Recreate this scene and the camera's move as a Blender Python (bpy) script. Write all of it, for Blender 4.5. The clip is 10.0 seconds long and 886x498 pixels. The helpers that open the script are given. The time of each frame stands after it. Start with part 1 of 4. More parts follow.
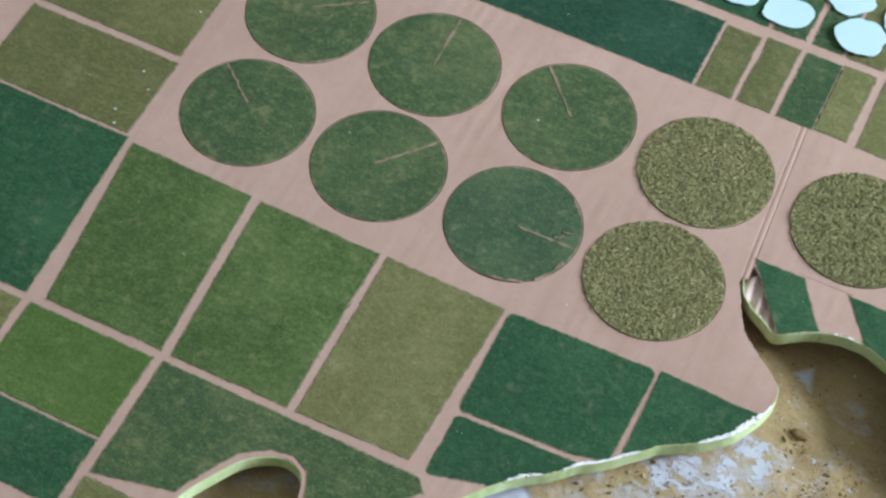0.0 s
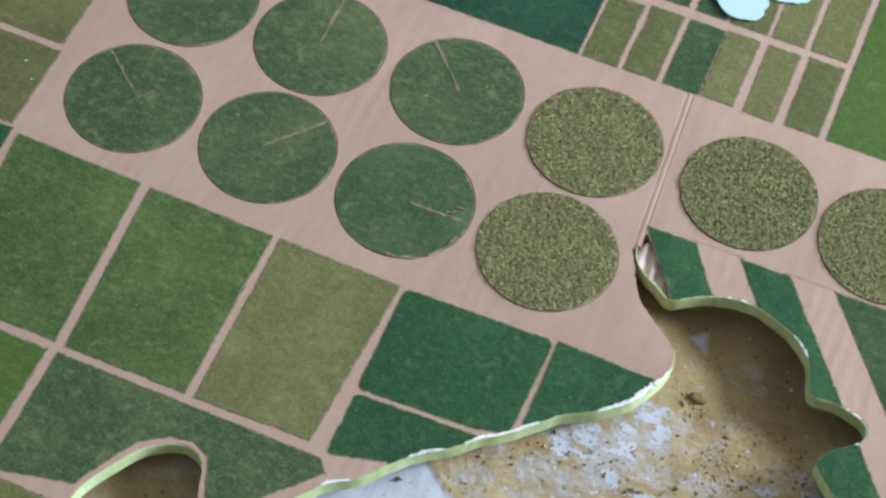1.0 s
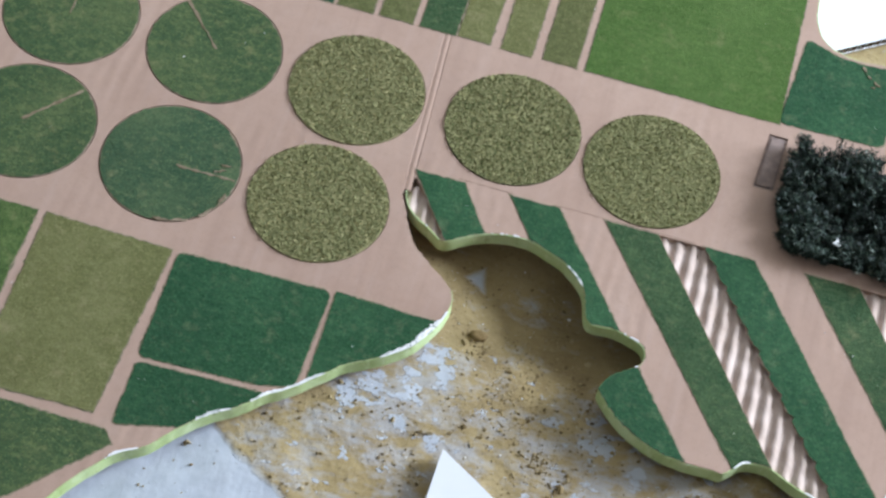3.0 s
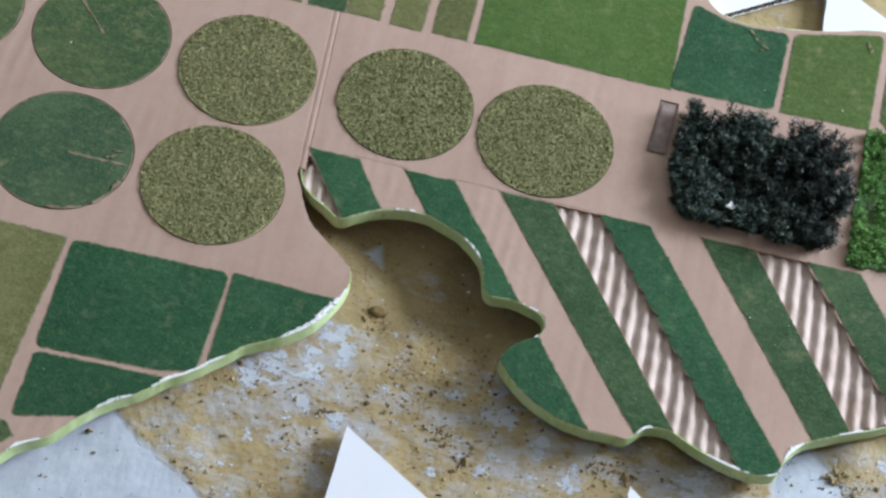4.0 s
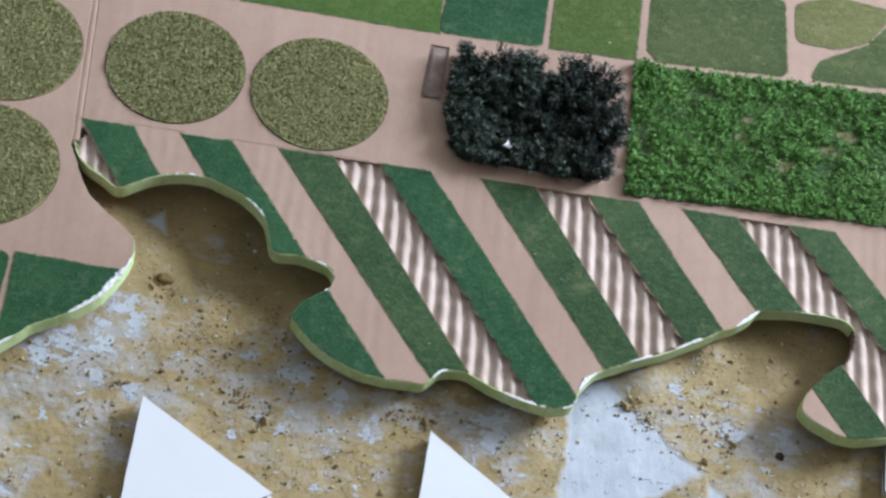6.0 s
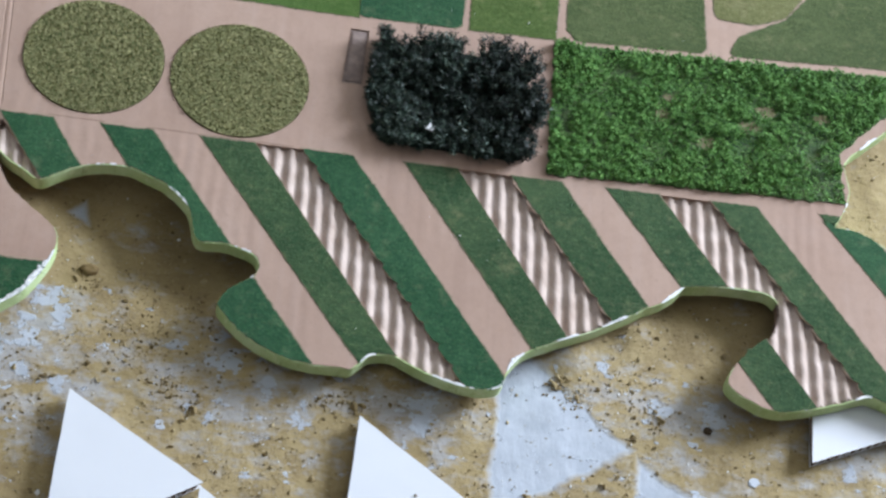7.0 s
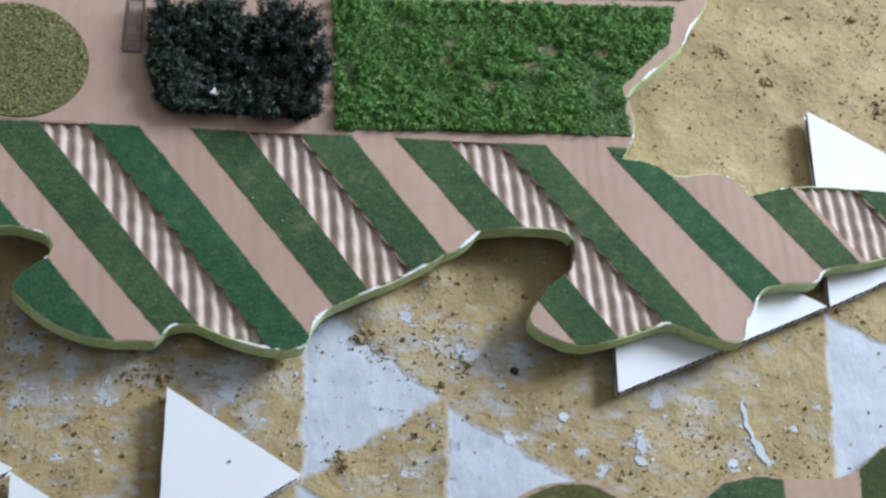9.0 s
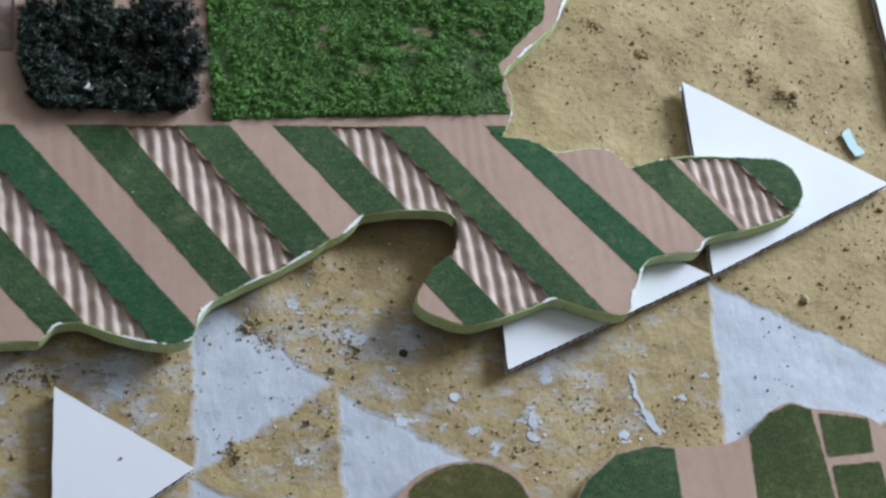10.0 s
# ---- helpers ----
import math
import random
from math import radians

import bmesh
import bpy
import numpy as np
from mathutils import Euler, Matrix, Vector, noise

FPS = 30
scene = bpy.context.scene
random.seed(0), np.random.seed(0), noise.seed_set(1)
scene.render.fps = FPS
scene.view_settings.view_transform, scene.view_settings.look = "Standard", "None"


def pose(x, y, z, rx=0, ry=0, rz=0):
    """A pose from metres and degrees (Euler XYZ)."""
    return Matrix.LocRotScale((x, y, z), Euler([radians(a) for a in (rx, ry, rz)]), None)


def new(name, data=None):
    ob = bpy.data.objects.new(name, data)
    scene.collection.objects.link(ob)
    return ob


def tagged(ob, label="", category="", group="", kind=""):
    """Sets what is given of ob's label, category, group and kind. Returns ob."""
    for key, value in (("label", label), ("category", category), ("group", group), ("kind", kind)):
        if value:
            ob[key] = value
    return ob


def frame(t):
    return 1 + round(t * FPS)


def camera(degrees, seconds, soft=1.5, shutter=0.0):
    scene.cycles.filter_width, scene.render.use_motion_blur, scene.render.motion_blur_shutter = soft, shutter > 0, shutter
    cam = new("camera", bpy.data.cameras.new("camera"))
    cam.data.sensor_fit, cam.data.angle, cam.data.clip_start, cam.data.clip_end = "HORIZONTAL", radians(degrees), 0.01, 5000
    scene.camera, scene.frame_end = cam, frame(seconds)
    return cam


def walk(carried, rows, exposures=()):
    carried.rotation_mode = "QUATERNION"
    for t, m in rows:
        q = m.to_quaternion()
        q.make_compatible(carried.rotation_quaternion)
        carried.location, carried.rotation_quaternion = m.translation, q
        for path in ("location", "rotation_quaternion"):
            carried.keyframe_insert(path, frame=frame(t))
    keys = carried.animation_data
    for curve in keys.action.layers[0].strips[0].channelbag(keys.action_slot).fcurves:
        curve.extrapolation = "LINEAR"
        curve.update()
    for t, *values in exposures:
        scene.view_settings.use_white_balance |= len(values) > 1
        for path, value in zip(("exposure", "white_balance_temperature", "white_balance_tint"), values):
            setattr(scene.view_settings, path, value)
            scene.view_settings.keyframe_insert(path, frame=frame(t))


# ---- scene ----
from mathutils import geometry

cam = camera(25.02, 10.0, soft=2.65)
# seconds, eye x, y, z (m), heading, tilt from straight down, roll
ROWS = [
    (0.0, -0.0261, -0.0110, 0.8806, 23.48, 34.19, 3.26),
    (0.5, -0.0237, -0.0112, 0.8792, 20.90, 34.07, 4.27),
    (1.0, -0.0240, -0.0103, 0.8787, 18.16, 33.83, 5.41),
    (1.5, -0.0235, -0.0104, 0.8787, 15.40, 33.65, 6.57),
    (2.0, -0.0201, -0.0102, 0.8780, 12.44, 33.53, 7.65),
    (2.5, -0.0176, -0.0108, 0.8770, 9.69, 33.49, 8.93),
    (3.8, -0.0134, -0.0087, 0.8787, 2.72, 33.22, 11.72),
    (4.0, -0.0127, -0.0084, 0.8790, 1.75, 33.17, 12.19),
    (4.5, -0.0127, -0.0047, 0.8828, -1.55, 32.91, 13.60),
    (5.0, -0.0114, -0.0042, 0.8836, -4.37, 32.90, 14.86),
    (5.5, -0.0113, -0.0054, 0.8831, -7.23, 33.05, 16.06),
    (7.0, -0.0115, -0.0045, 0.8835, -13.72, 33.32, 19.20),
    (7.5, -0.0118, -0.0044, 0.8835, -15.77, 33.44, 19.91),
    (8.0, -0.0077, -0.0017, 0.8884, -18.03, 33.30, 20.43),
    (8.5, -0.0044, -0.0033, 0.8872, -20.92, 33.63, 21.50),
    (9.0, -0.0025, -0.0017, 0.8904, -23.67, 33.75, 22.72),
    (9.5, -0.0009, -0.0002, 0.8923, -26.48, 34.00, 23.82),
    (10.0, 0.0000, 0.0000, 0.8922, -29.30, 34.48, 24.80),
]
walk(cam, [(t, pose(x, y, z, tilt, 0, head) @ pose(0, 0, 0, 0, 0, roll)) for t, x, y, z, head, tilt, roll in ROWS],
     exposures=((0.0, 1.22), (2.5, 1.22), (4.0, 1.00), (5.0, 1.00), (7.2, 0.97), (8.2, 0.80), (9.0, 0.80), (10.0, 0.52)))

# ---- light: daylight from a window in the east wall of a closed room ----
ROOM = (-2.4, 2.4, -2.0, 3.0, 2.6)          # x from, to, y from, to, ceiling
WINDOW = (1.20, 2.45, 0.55, 1.75)           # in the east wall: y from, to, z from, to
world = bpy.data.worlds.new("sky")
scene.world = world
world.use_nodes = True
wn = world.node_tree.nodes
sky = wn.new("ShaderNodeTexSky")
sky.sky_type, sky.sun_disc = "NISHITA", False
sky.sun_elevation, sky.sun_rotation = radians(33), radians(240)
world.node_tree.links.new(sky.outputs[0], wn["Background"].inputs[0])
wn["Background"].inputs[1].default_value = 0.09
daylight = new("window_daylight", bpy.data.lights.new("window_daylight", "AREA"))
daylight.data.shape, daylight.data.size, daylight.data.size_y = "RECTANGLE", WINDOW[1] - WINDOW[0] - 0.1, WINDOW[3] - WINDOW[2] - 0.1
daylight.data.energy, daylight.data.color = 133.0, (0.735, 0.832, 1.0)
daylight.matrix_world = pose(ROOM[1] - 0.03, (WINDOW[0] + WINDOW[1]) / 2, (WINDOW[2] + WINDOW[3]) / 2, 0, 90, 0)

# ---- sizes, in millimetres, turned into metres when a mesh is made ----
MM = 0.001
TOP = 17.0          # upper face of the field board above the base
THICK = 9.6         # its thickness
PITCH = 7.7          # from flute to flute
rng = np.random.default_rng(7)


# ---- materials ----
class Nodes:
    """A material under construction."""

    def __init__(self, name, rough=0.8):
        self.mat = bpy.data.materials.new(name)
        self.mat.use_nodes = True
        self.tree = self.mat.node_tree
        self.bsdf = self.tree.nodes["Principled BSDF"]
        self.bsdf.inputs["Roughness"].default_value = rough
        self.bsdf.inputs["Specular IOR Level"].default_value = 0.25
        self.where = self.add("ShaderNodeNewGeometry").outputs["Position"]

    def add(self, kind, operation=""):
        node = self.tree.nodes.new(kind)
        if operation:
            node.operation = operation
        return node

    def join(self, a, b):
        self.tree.links.new(a, b)

    def noise(self, scale, detail=4.0, rough=0.55, stretch=None, where=None):
        n = self.add("ShaderNodeTexNoise")
        n.inputs["Scale"].default_value, n.inputs["Detail"].default_value, n.inputs["Roughness"].default_value = scale, detail, rough
        src = where or self.where
        if stretch:
            m = self.add("ShaderNodeMapping")
            m.inputs["Scale"].default_value = stretch
            self.join(src, m.inputs["Vector"])
            src = m.outputs[0]
        self.join(src, n.inputs["Vector"])
        return n.outputs["Fac"]

    def ramp(self, src, *stops):
        r = self.add("ShaderNodeValToRGB")
        while len(r.color_ramp.elements) < len(stops):
            r.color_ramp.elements.new(0.5)
        for e, (p, c) in zip(r.color_ramp.elements, stops):
            e.position, e.color = p, (*c, 1.0)
        self.join(src, r.inputs[0])
        return r.outputs[0]

    def grey(self, src, lo, hi):
        m = self.add("ShaderNodeMapRange")
        m.inputs["From Min"].default_value, m.inputs["From Max"].default_value = lo, hi
        self.join(src, m.inputs["Value"])
        return m.outputs[0]

    def math(self, op, a, b):
        m = self.add("ShaderNodeMath", operation=op)
        for i, s in enumerate((a, b)):
            if isinstance(s, (int, float)):
                m.inputs[i].default_value = s
            else:
                self.join(s, m.inputs[i])
        return m.outputs[0]

    def mix(self, fac, a, b, blend="MIX"):
        m = self.add("ShaderNodeMix")
        m.data_type, m.blend_type = "RGBA", blend
        for i, s in ((0, fac), (6, a), (7, b)):
            if isinstance(s, (int, float)):
                m.inputs[i].default_value = s
            elif isinstance(s, tuple):
                m.inputs[i].default_value = (*s, 1.0)
            else:
                self.join(s, m.inputs[i])
        return m.outputs[2]

    def done(self, colour, height=None, strength=0.4, distance=0.0005):
        if isinstance(colour, tuple):
            self.bsdf.inputs["Base Color"].default_value = (*colour, 1.0)
        else:
            self.join(colour, self.bsdf.inputs["Base Color"])
        if height is not None:
            b = self.add("ShaderNodeBump")
            b.inputs["Strength"].default_value, b.inputs["Distance"].default_value = strength, distance
            self.join(height, b.inputs["Height"])
            self.join(b.outputs[0], self.bsdf.inputs["Normal"])
        return self.mat


def mat_cardboard(name, low, high, ribs=0.42):
    """Brown liner paper: the flutes beneath show as faint ribs along y."""
    n = Nodes(name, 0.85)
    big = n.noise(9, 3)
    fibre = n.noise(500, 4, 0.65, (1.0, 0.7, 1.0))
    tint = n.mix(n.grey(fibre, 0.2, 1.1), n.ramp(big, (0.35, low), (0.65, high)), n.mix(0.5, low, high))
    tint = n.mix(n.math("MULTIPLY", n.grey(n.noise(140, 5, 0.7), 0.45, 0.70), 0.30), tint, n.mix(0.5, low, (0.27, 0.18, 0.13)))
    tint = n.mix(n.math("MULTIPLY", n.grey(n.noise(45, 5, 0.65), 0.50, 0.72), 0.25), tint, (0.46, 0.34, 0.28))
    tint = n.mix(n.math("MULTIPLY", n.grey(n.noise(900, 3, 0.6), 0.60, 0.72), 0.35), tint, (0.22, 0.15, 0.11))
    crease = n.noise(1.0, 5, 0.6, (95.0, 2.6, 1.0))
    tint = n.mix(n.math("MULTIPLY", n.grey(crease, 0.54, 0.68), 0.24), tint, (0.285, 0.185, 0.140))
    tint = n.mix(n.math("MULTIPLY", n.grey(crease, 0.45, 0.34), 0.16), tint, (0.47, 0.355, 0.300))
    sep = n.add("ShaderNodeSeparateXYZ")
    n.join(n.where, sep.inputs[0])
    wob = n.math("MULTIPLY", n.noise(14, 3), 0.012)
    wave = n.math("SINE", n.math("MULTIPLY", n.math("ADD", sep.outputs[0], wob), 2 * math.pi / (PITCH * MM)), 0.0)
    depth = n.math("MULTIPLY", wave, n.grey(n.noise(21, 4), 0.44, 0.72))
    height = n.math("ADD", n.math("MULTIPLY", depth, ribs), n.math("MULTIPLY", fibre, 0.25))
    return n.done(tint, height, 0.3, 0.0006)


def mat_turf(name, dark, mid, light, patch=22.0, mat=False):
    """Flocked grass: hue by blade, by tuft and by patch."""
    n = Nodes(name, 0.9)
    geo = n.add("ShaderNodeNewGeometry")
    blade = n.ramp(geo.outputs["Random Per Island"], (0.0, dark), (0.3, mid), (0.7, mid), (1.0, light))
    tuft = n.noise(340, 3, 0.6, (0.7, 1.0, 1.0))
    fine = n.noise(700, 3, 0.7)
    soil = n.ramp(fine, (0.3, dark), (0.7, mid))
    tint = soil if mat else n.mix(0.85, soil, blade)
    tint = n.mix(n.math("MULTIPLY", n.grey(tuft, 0.52, 0.75), 0.4), tint, dark)
    tint = n.mix(n.math("MULTIPLY", n.grey(n.noise(300, 3, 0.6, (0.5, 1.0, 1.0)), 0.52, 0.75), 0.4), tint, light)
    tint = n.mix(n.math("MULTIPLY", n.grey(n.noise(patch, 4, 0.6), 0.45, 0.75), 0.36), tint, light)
    tint = n.mix(n.math("MULTIPLY", n.grey(n.noise(230, 5, 0.7, (0.7, 1.0, 1.0)), 0.50, 0.68), 0.30), tint, light)
    tint = n.mix(n.math("MULTIPLY", n.grey(n.noise(250, 5, 0.7, (0.6, 1.0, 1.0)), 0.52, 0.68), 0.36), tint, dark)
    tint = n.mix(n.math("MULTIPLY", n.grey(n.noise(patch * 0.7, 4, 0.6), 0.48, 0.75), 0.45), tint, dark)
    dry = n.math("MULTIPLY", n.grey(n.noise(430, 4, 0.7, (0.6, 1.0, 1.0)), 0.56, 0.70), n.grey(n.noise(28, 4, 0.6), 0.35, 0.65))
    tint = n.mix(n.math("MULTIPLY", dry, 0.32), tint, n.mix(0.5, light, (0.26, 0.19, 0.12)))
    rub = n.math("MULTIPLY", n.grey(n.noise(95, 6, 0.72), 0.56, 0.72), 0.70)
    tint = n.mix(rub, tint, n.mix(0.35, light, (0.24, 0.175, 0.105)))
    return n.done(tint, fine, 0.4, 0.0008)


def mat_plain(name, low, high, scale=60.0, rough=0.7, bump=0.2):
    n = Nodes(name, rough)
    a = n.noise(scale, 4)
    return n.done(n.ramp(a, (0.3, low), (0.7, high)), n.noise(scale * 9, 3), bump, 0.0003)


def mat_rim():
    """Lime paper, scuffed pale and creased dark in places."""
    n = Nodes("lime_paper", 0.75)
    tint = n.ramp(n.noise(38, 5, 0.65), (0.32, (0.37, 0.47, 0.19)), (0.5, (0.46, 0.565, 0.27)), (0.68, (0.56, 0.655, 0.39)))
    tint = n.mix(n.math("MULTIPLY", n.grey(n.noise(260, 5, 0.7, (1.0, 1.0, 0.4)), 0.54, 0.68), 0.55), tint, (0.66, 0.72, 0.46))
    tint = n.mix(n.math("MULTIPLY", n.grey(n.noise(190, 5, 0.7, (1.0, 1.0, 0.3)), 0.60, 0.70), 0.5), tint, (0.20, 0.25, 0.07))
    return n.done(tint, n.noise(150, 5, 0.7), 0.6, 0.0008)


def mat_leaf(name, dark, mid, light, gloss=0.55, dull=0.65, most=0.6):
    n = Nodes(name, gloss)
    geo = n.add("ShaderNodeNewGeometry")
    tint = n.ramp(geo.outputs["Random Per Island"], (0.0, dark), (most, mid), (1.0, light))
    tint = n.mix(n.math("MULTIPLY", n.grey(n.noise(45, 4, 0.6), 0.42, 0.62), dull), tint, dark)
    return n.done(tint)


# bare primed places on the painted base: corners in millimetres
BARE = [
    ((160.9, 513.7), (229.1, 453.4), (154, 405)),
    ((232.1, 450.5), (296.3, 409), (225.1, 367.5)),
    ((450.4, 513.7), (577.9, 442.6), (435.6, 380.3)),
    ((151, 404), (202.4, 381.3), (147.1, 355.6)),
    ((-222.4, 464.3), (-104.8, 391.2), (-232.3, 326)),
    ((-69.3, 556.2), (-62.4, 565.1), (-58.4, 552.2)),
]


# paler places where the paint is thin
WORN = [
    ((72, 474), (168, 478), (128, 428)), ((-118, 476), (-20, 470), (-70, 415)), ((185, 500), (300, 492), (255, 446)),
    ((320, 470), (415, 490), (360, 438)), ((-150, 440), (-90, 470), (-110, 400)), ((503, 662), (566, 616), (526, 634)), ((-45, 474), (82, 472), (26, 428)), ((-130, 470), (-60, 505), (-75, 440)), ((-62, 566), (-6, 560), (-20, 520)),
]


# groups of primer flakes that show through: x, y, reach
FLAKED = [(-281, 350, 9), (-270, 340, 8), (-264, 354, 6), (-292, 338, 7), (-106, 466, 12), (-96, 476, 14), (-82, 482, 15), (-72, 500, 16), (-66, 492, 12), (16, 491, 7), (24, 477, 15), (40, 469, 10), (12, 476, 7), (-5, 483, 8), (-24, 510, 5), (-9, 437, 5), (4, 452, 8), (14, 444, 6),
          (58, 452, 9), (66, 426, 6), (54, 416, 6), (34, 416, 8), (-79, 457, 8), (-60, 452, 7), (206, 414, 9), (232, 425, 7), (262, 432, 9), (118, 460, 16), (240, 480, 10), (272, 478, 13), (214, 500, 6),
          (383, 420, 7), (333, 436, 8), (333, 428, 7), (292, 444, 6), (437, 458, 8), (312, 416, 7), (405, 470, 7), (395, 459, 4), (391, 451, 4.5), (390, 443, 5), (394, 435, 6), (399, 428, 8), (402, 422, 7), (300, 425, 8), (345, 455, 7), (420, 440, 6)]


def mat_ground():
    n = Nodes("painted_base", 0.75)
    pos = n.add("ShaderNodeSeparateXYZ")
    n.join(n.where, pos.inputs[0])

    def warped(scale, amount):
        warp = n.add("ShaderNodeTexNoise")
        warp.inputs["Scale"].default_value, warp.inputs["Detail"].default_value = scale, 5.0
        n.join(n.where, warp.inputs["Vector"])
        off = n.add("ShaderNodeVectorMath", operation="MULTIPLY_ADD")
        off.inputs[1].default_value, off.inputs[2].default_value = (amount, amount, 0.0), (-amount / 2, -amount / 2, 0.0)
        n.join(warp.outputs["Color"], off.inputs[0])
        here = n.add("ShaderNodeVectorMath", operation="ADD")
        n.join(n.where, here.inputs[0])
        n.join(off.outputs[0], here.inputs[1])
        sep = n.add("ShaderNodeSeparateXYZ")
        n.join(here.outputs[0], sep.inputs[0])
        flat = n.add("ShaderNodeCombineXYZ")
        n.join(sep.outputs[0], flat.inputs[0])
        n.join(sep.outputs[1], flat.inputs[1])
        flat.inputs[2].default_value = 1.0
        return flat.outputs[0]

    def inside_any(triangles, here):
        """How deep a place lies inside the nearest of some triangles, in metres."""
        most = None
        for tri in triangles:
            p = [Vector(c) * MM for c in tri]
            mid = (p[0] + p[1] + p[2]) / 3
            least = None
            for i in range(3):
                a, b = p[i], p[(i + 1) % 3]
                nx, ny = -(b - a).y, (b - a).x
                ln = math.hypot(nx, ny)
                nx, ny = nx / ln, ny / ln
                c = -(nx * a.x + ny * a.y)
                if nx * mid.x + ny * mid.y + c < 0:
                    nx, ny, c = -nx, -ny, -c
                d = n.add("ShaderNodeVectorMath", operation="DOT_PRODUCT")
                d.inputs[1].default_value = (nx, ny, c)
                n.join(here, d.inputs[0])
                least = d.outputs["Value"] if least is None else n.math("MINIMUM", least, d.outputs["Value"])
            most = least if most is None else n.math("MAXIMUM", most, least)
        return most

    bare = n.grey(inside_any(BARE, warped(70, 0.009)), -0.0015, 0.0022)
    bare = n.math("MULTIPLY", bare, n.grey(n.noise(230, 4, 0.7), 0.16, 0.28))
    worn = n.grey(inside_any(WORN, warped(40, 0.03)), -0.012, 0.014)
    intact = n.math("MAXIMUM", n.grey(pos.outputs[1], 0.545, 0.500), 0.3)
    near = None
    for x, y, r in FLAKED:
        d = n.add("ShaderNodeVectorMath", operation="DISTANCE")
        n.join(n.where, d.inputs[0])
        d.inputs[1].default_value = (x * MM, y * MM, 0.0)
        k = n.grey(d.outputs["Value"], r * MM, r * MM * 0.2)
        near = k if near is None else n.math("MAXIMUM", near, k)
    ragged = n.math("ADD", n.noise(115, 9, 0.66, (0.75, 1.2, 1.0)), n.math("MULTIPLY", n.noise(26, 4, 0.6), 0.18))
    here = n.math("ADD", n.math("MULTIPLY", worn, 0.035), n.math("MULTIPLY", near, 0.185))
    gone = n.math("ADD", n.math("MULTIPLY", n.math("SUBTRACT", 1.0, intact), 0.10), n.math("MULTIPLY", n.grey(pos.outputs[0], 0.36, 0.52), 0.14))
    total = n.math("SUBTRACT", n.math("ADD", ragged, here), gone)
    flake = n.grey(total, 0.726, 0.746)
    flake = n.math("MULTIPLY", flake, n.grey(n.noise(300, 5, 0.7), 0.34, 0.42))
    mask = n.math("MAXIMUM", bare, n.math("MULTIPLY", flake, 0.92))
    paint = n.ramp(n.noise(16, 6, 0.65), (0.30, (0.215, 0.152, 0.066)), (0.5, (0.352, 0.264, 0.124)), (0.70, (0.455, 0.355, 0.185)))
    rust = n.grey(n.noise(48, 5, 0.65), 0.52, 0.72)
    paint = n.mix(n.math("MULTIPLY", rust, 0.6), paint, (0.185, 0.125, 0.055))
    brushed = n.grey(n.noise(210, 5, 0.7, (0.45, 1.4, 1.0)), 0.35, 0.70)
    paint = n.mix(n.math("MULTIPLY", brushed, 0.30), paint, (0.43, 0.335, 0.178))
    specks = n.grey(n.noise(420, 4, 0.7), 0.615, 0.675)
    paint = n.mix(n.math("MULTIPLY", specks, 0.7), paint, (0.105, 0.066, 0.028))
    pale = n.grey(n.noise(520, 4, 0.7), 0.62, 0.68)
    paint = n.mix(n.math("MULTIPLY", pale, 0.5), paint, (0.52, 0.47, 0.37))
    thin = n.math("MULTIPLY", n.grey(n.math("SUBTRACT", n.math("ADD", n.math("ADD", n.noise(75, 9, 0.7, (0.7, 1.2, 1.0)), n.math("MULTIPLY", here, 0.35)), n.math("MULTIPLY", worn, 0.10)), gone), 0.505, 0.665), 0.76)
    paint = n.mix(thin, paint, (0.405, 0.405, 0.410))
    prime = n.ramp(n.noise(120, 5), (0.3, (0.42, 0.455, 0.50)), (0.7, (0.51, 0.545, 0.59)))
    tint = n.mix(mask, paint, prime)
    grain = n.math("ADD", n.math("MULTIPLY", n.noise(240, 5, 0.65), 0.38), n.noise(70, 4, 0.55))
    grain = n.math("MULTIPLY", grain, n.math("SUBTRACT", 1.0, n.math("MULTIPLY", mask, 0.85)))
    brush = n.math("MULTIPLY", n.noise(60, 5, 0.6, (1.3, 0.5, 1.0)), n.math("MULTIPLY", bare, 0.5))
    rough = n.math("ADD", n.math("ADD", grain, brush), n.math("MULTIPLY", flake, 0.75))
    return n.done(tint, rough, 0.7, 0.0020)


M_CARD = mat_cardboard("brown_cardboard", (0.365, 0.243, 0.184), (0.450, 0.314, 0.242))
M_FLUTE = mat_plain("bare_flute_paper", (0.42, 0.320, 0.260), (0.56, 0.455, 0.395), 70, 0.85, 0.3)
M_CORE = mat_plain("cardboard_core", (0.20, 0.13, 0.09), (0.30, 0.20, 0.15), 60, 0.9)
M_RIM = mat_rim()
M_WHITE = mat_plain("white_card", (0.69, 0.703, 0.725), (0.74, 0.753, 0.775), 12, 0.6, 0.06)
M_TORN = mat_plain("torn_white_paper", (0.68, 0.68, 0.66), (0.85, 0.85, 0.84), 200, 0.9)
M_BLUE = mat_plain("pale_blue_paper", (0.42, 0.61, 0.615), (0.47, 0.655, 0.66), 15, 0.6, 0.06)
M_SOIL = mat_plain("soil", (0.12, 0.075, 0.03), (0.30, 0.21, 0.095), 130, 0.95, 0.4)
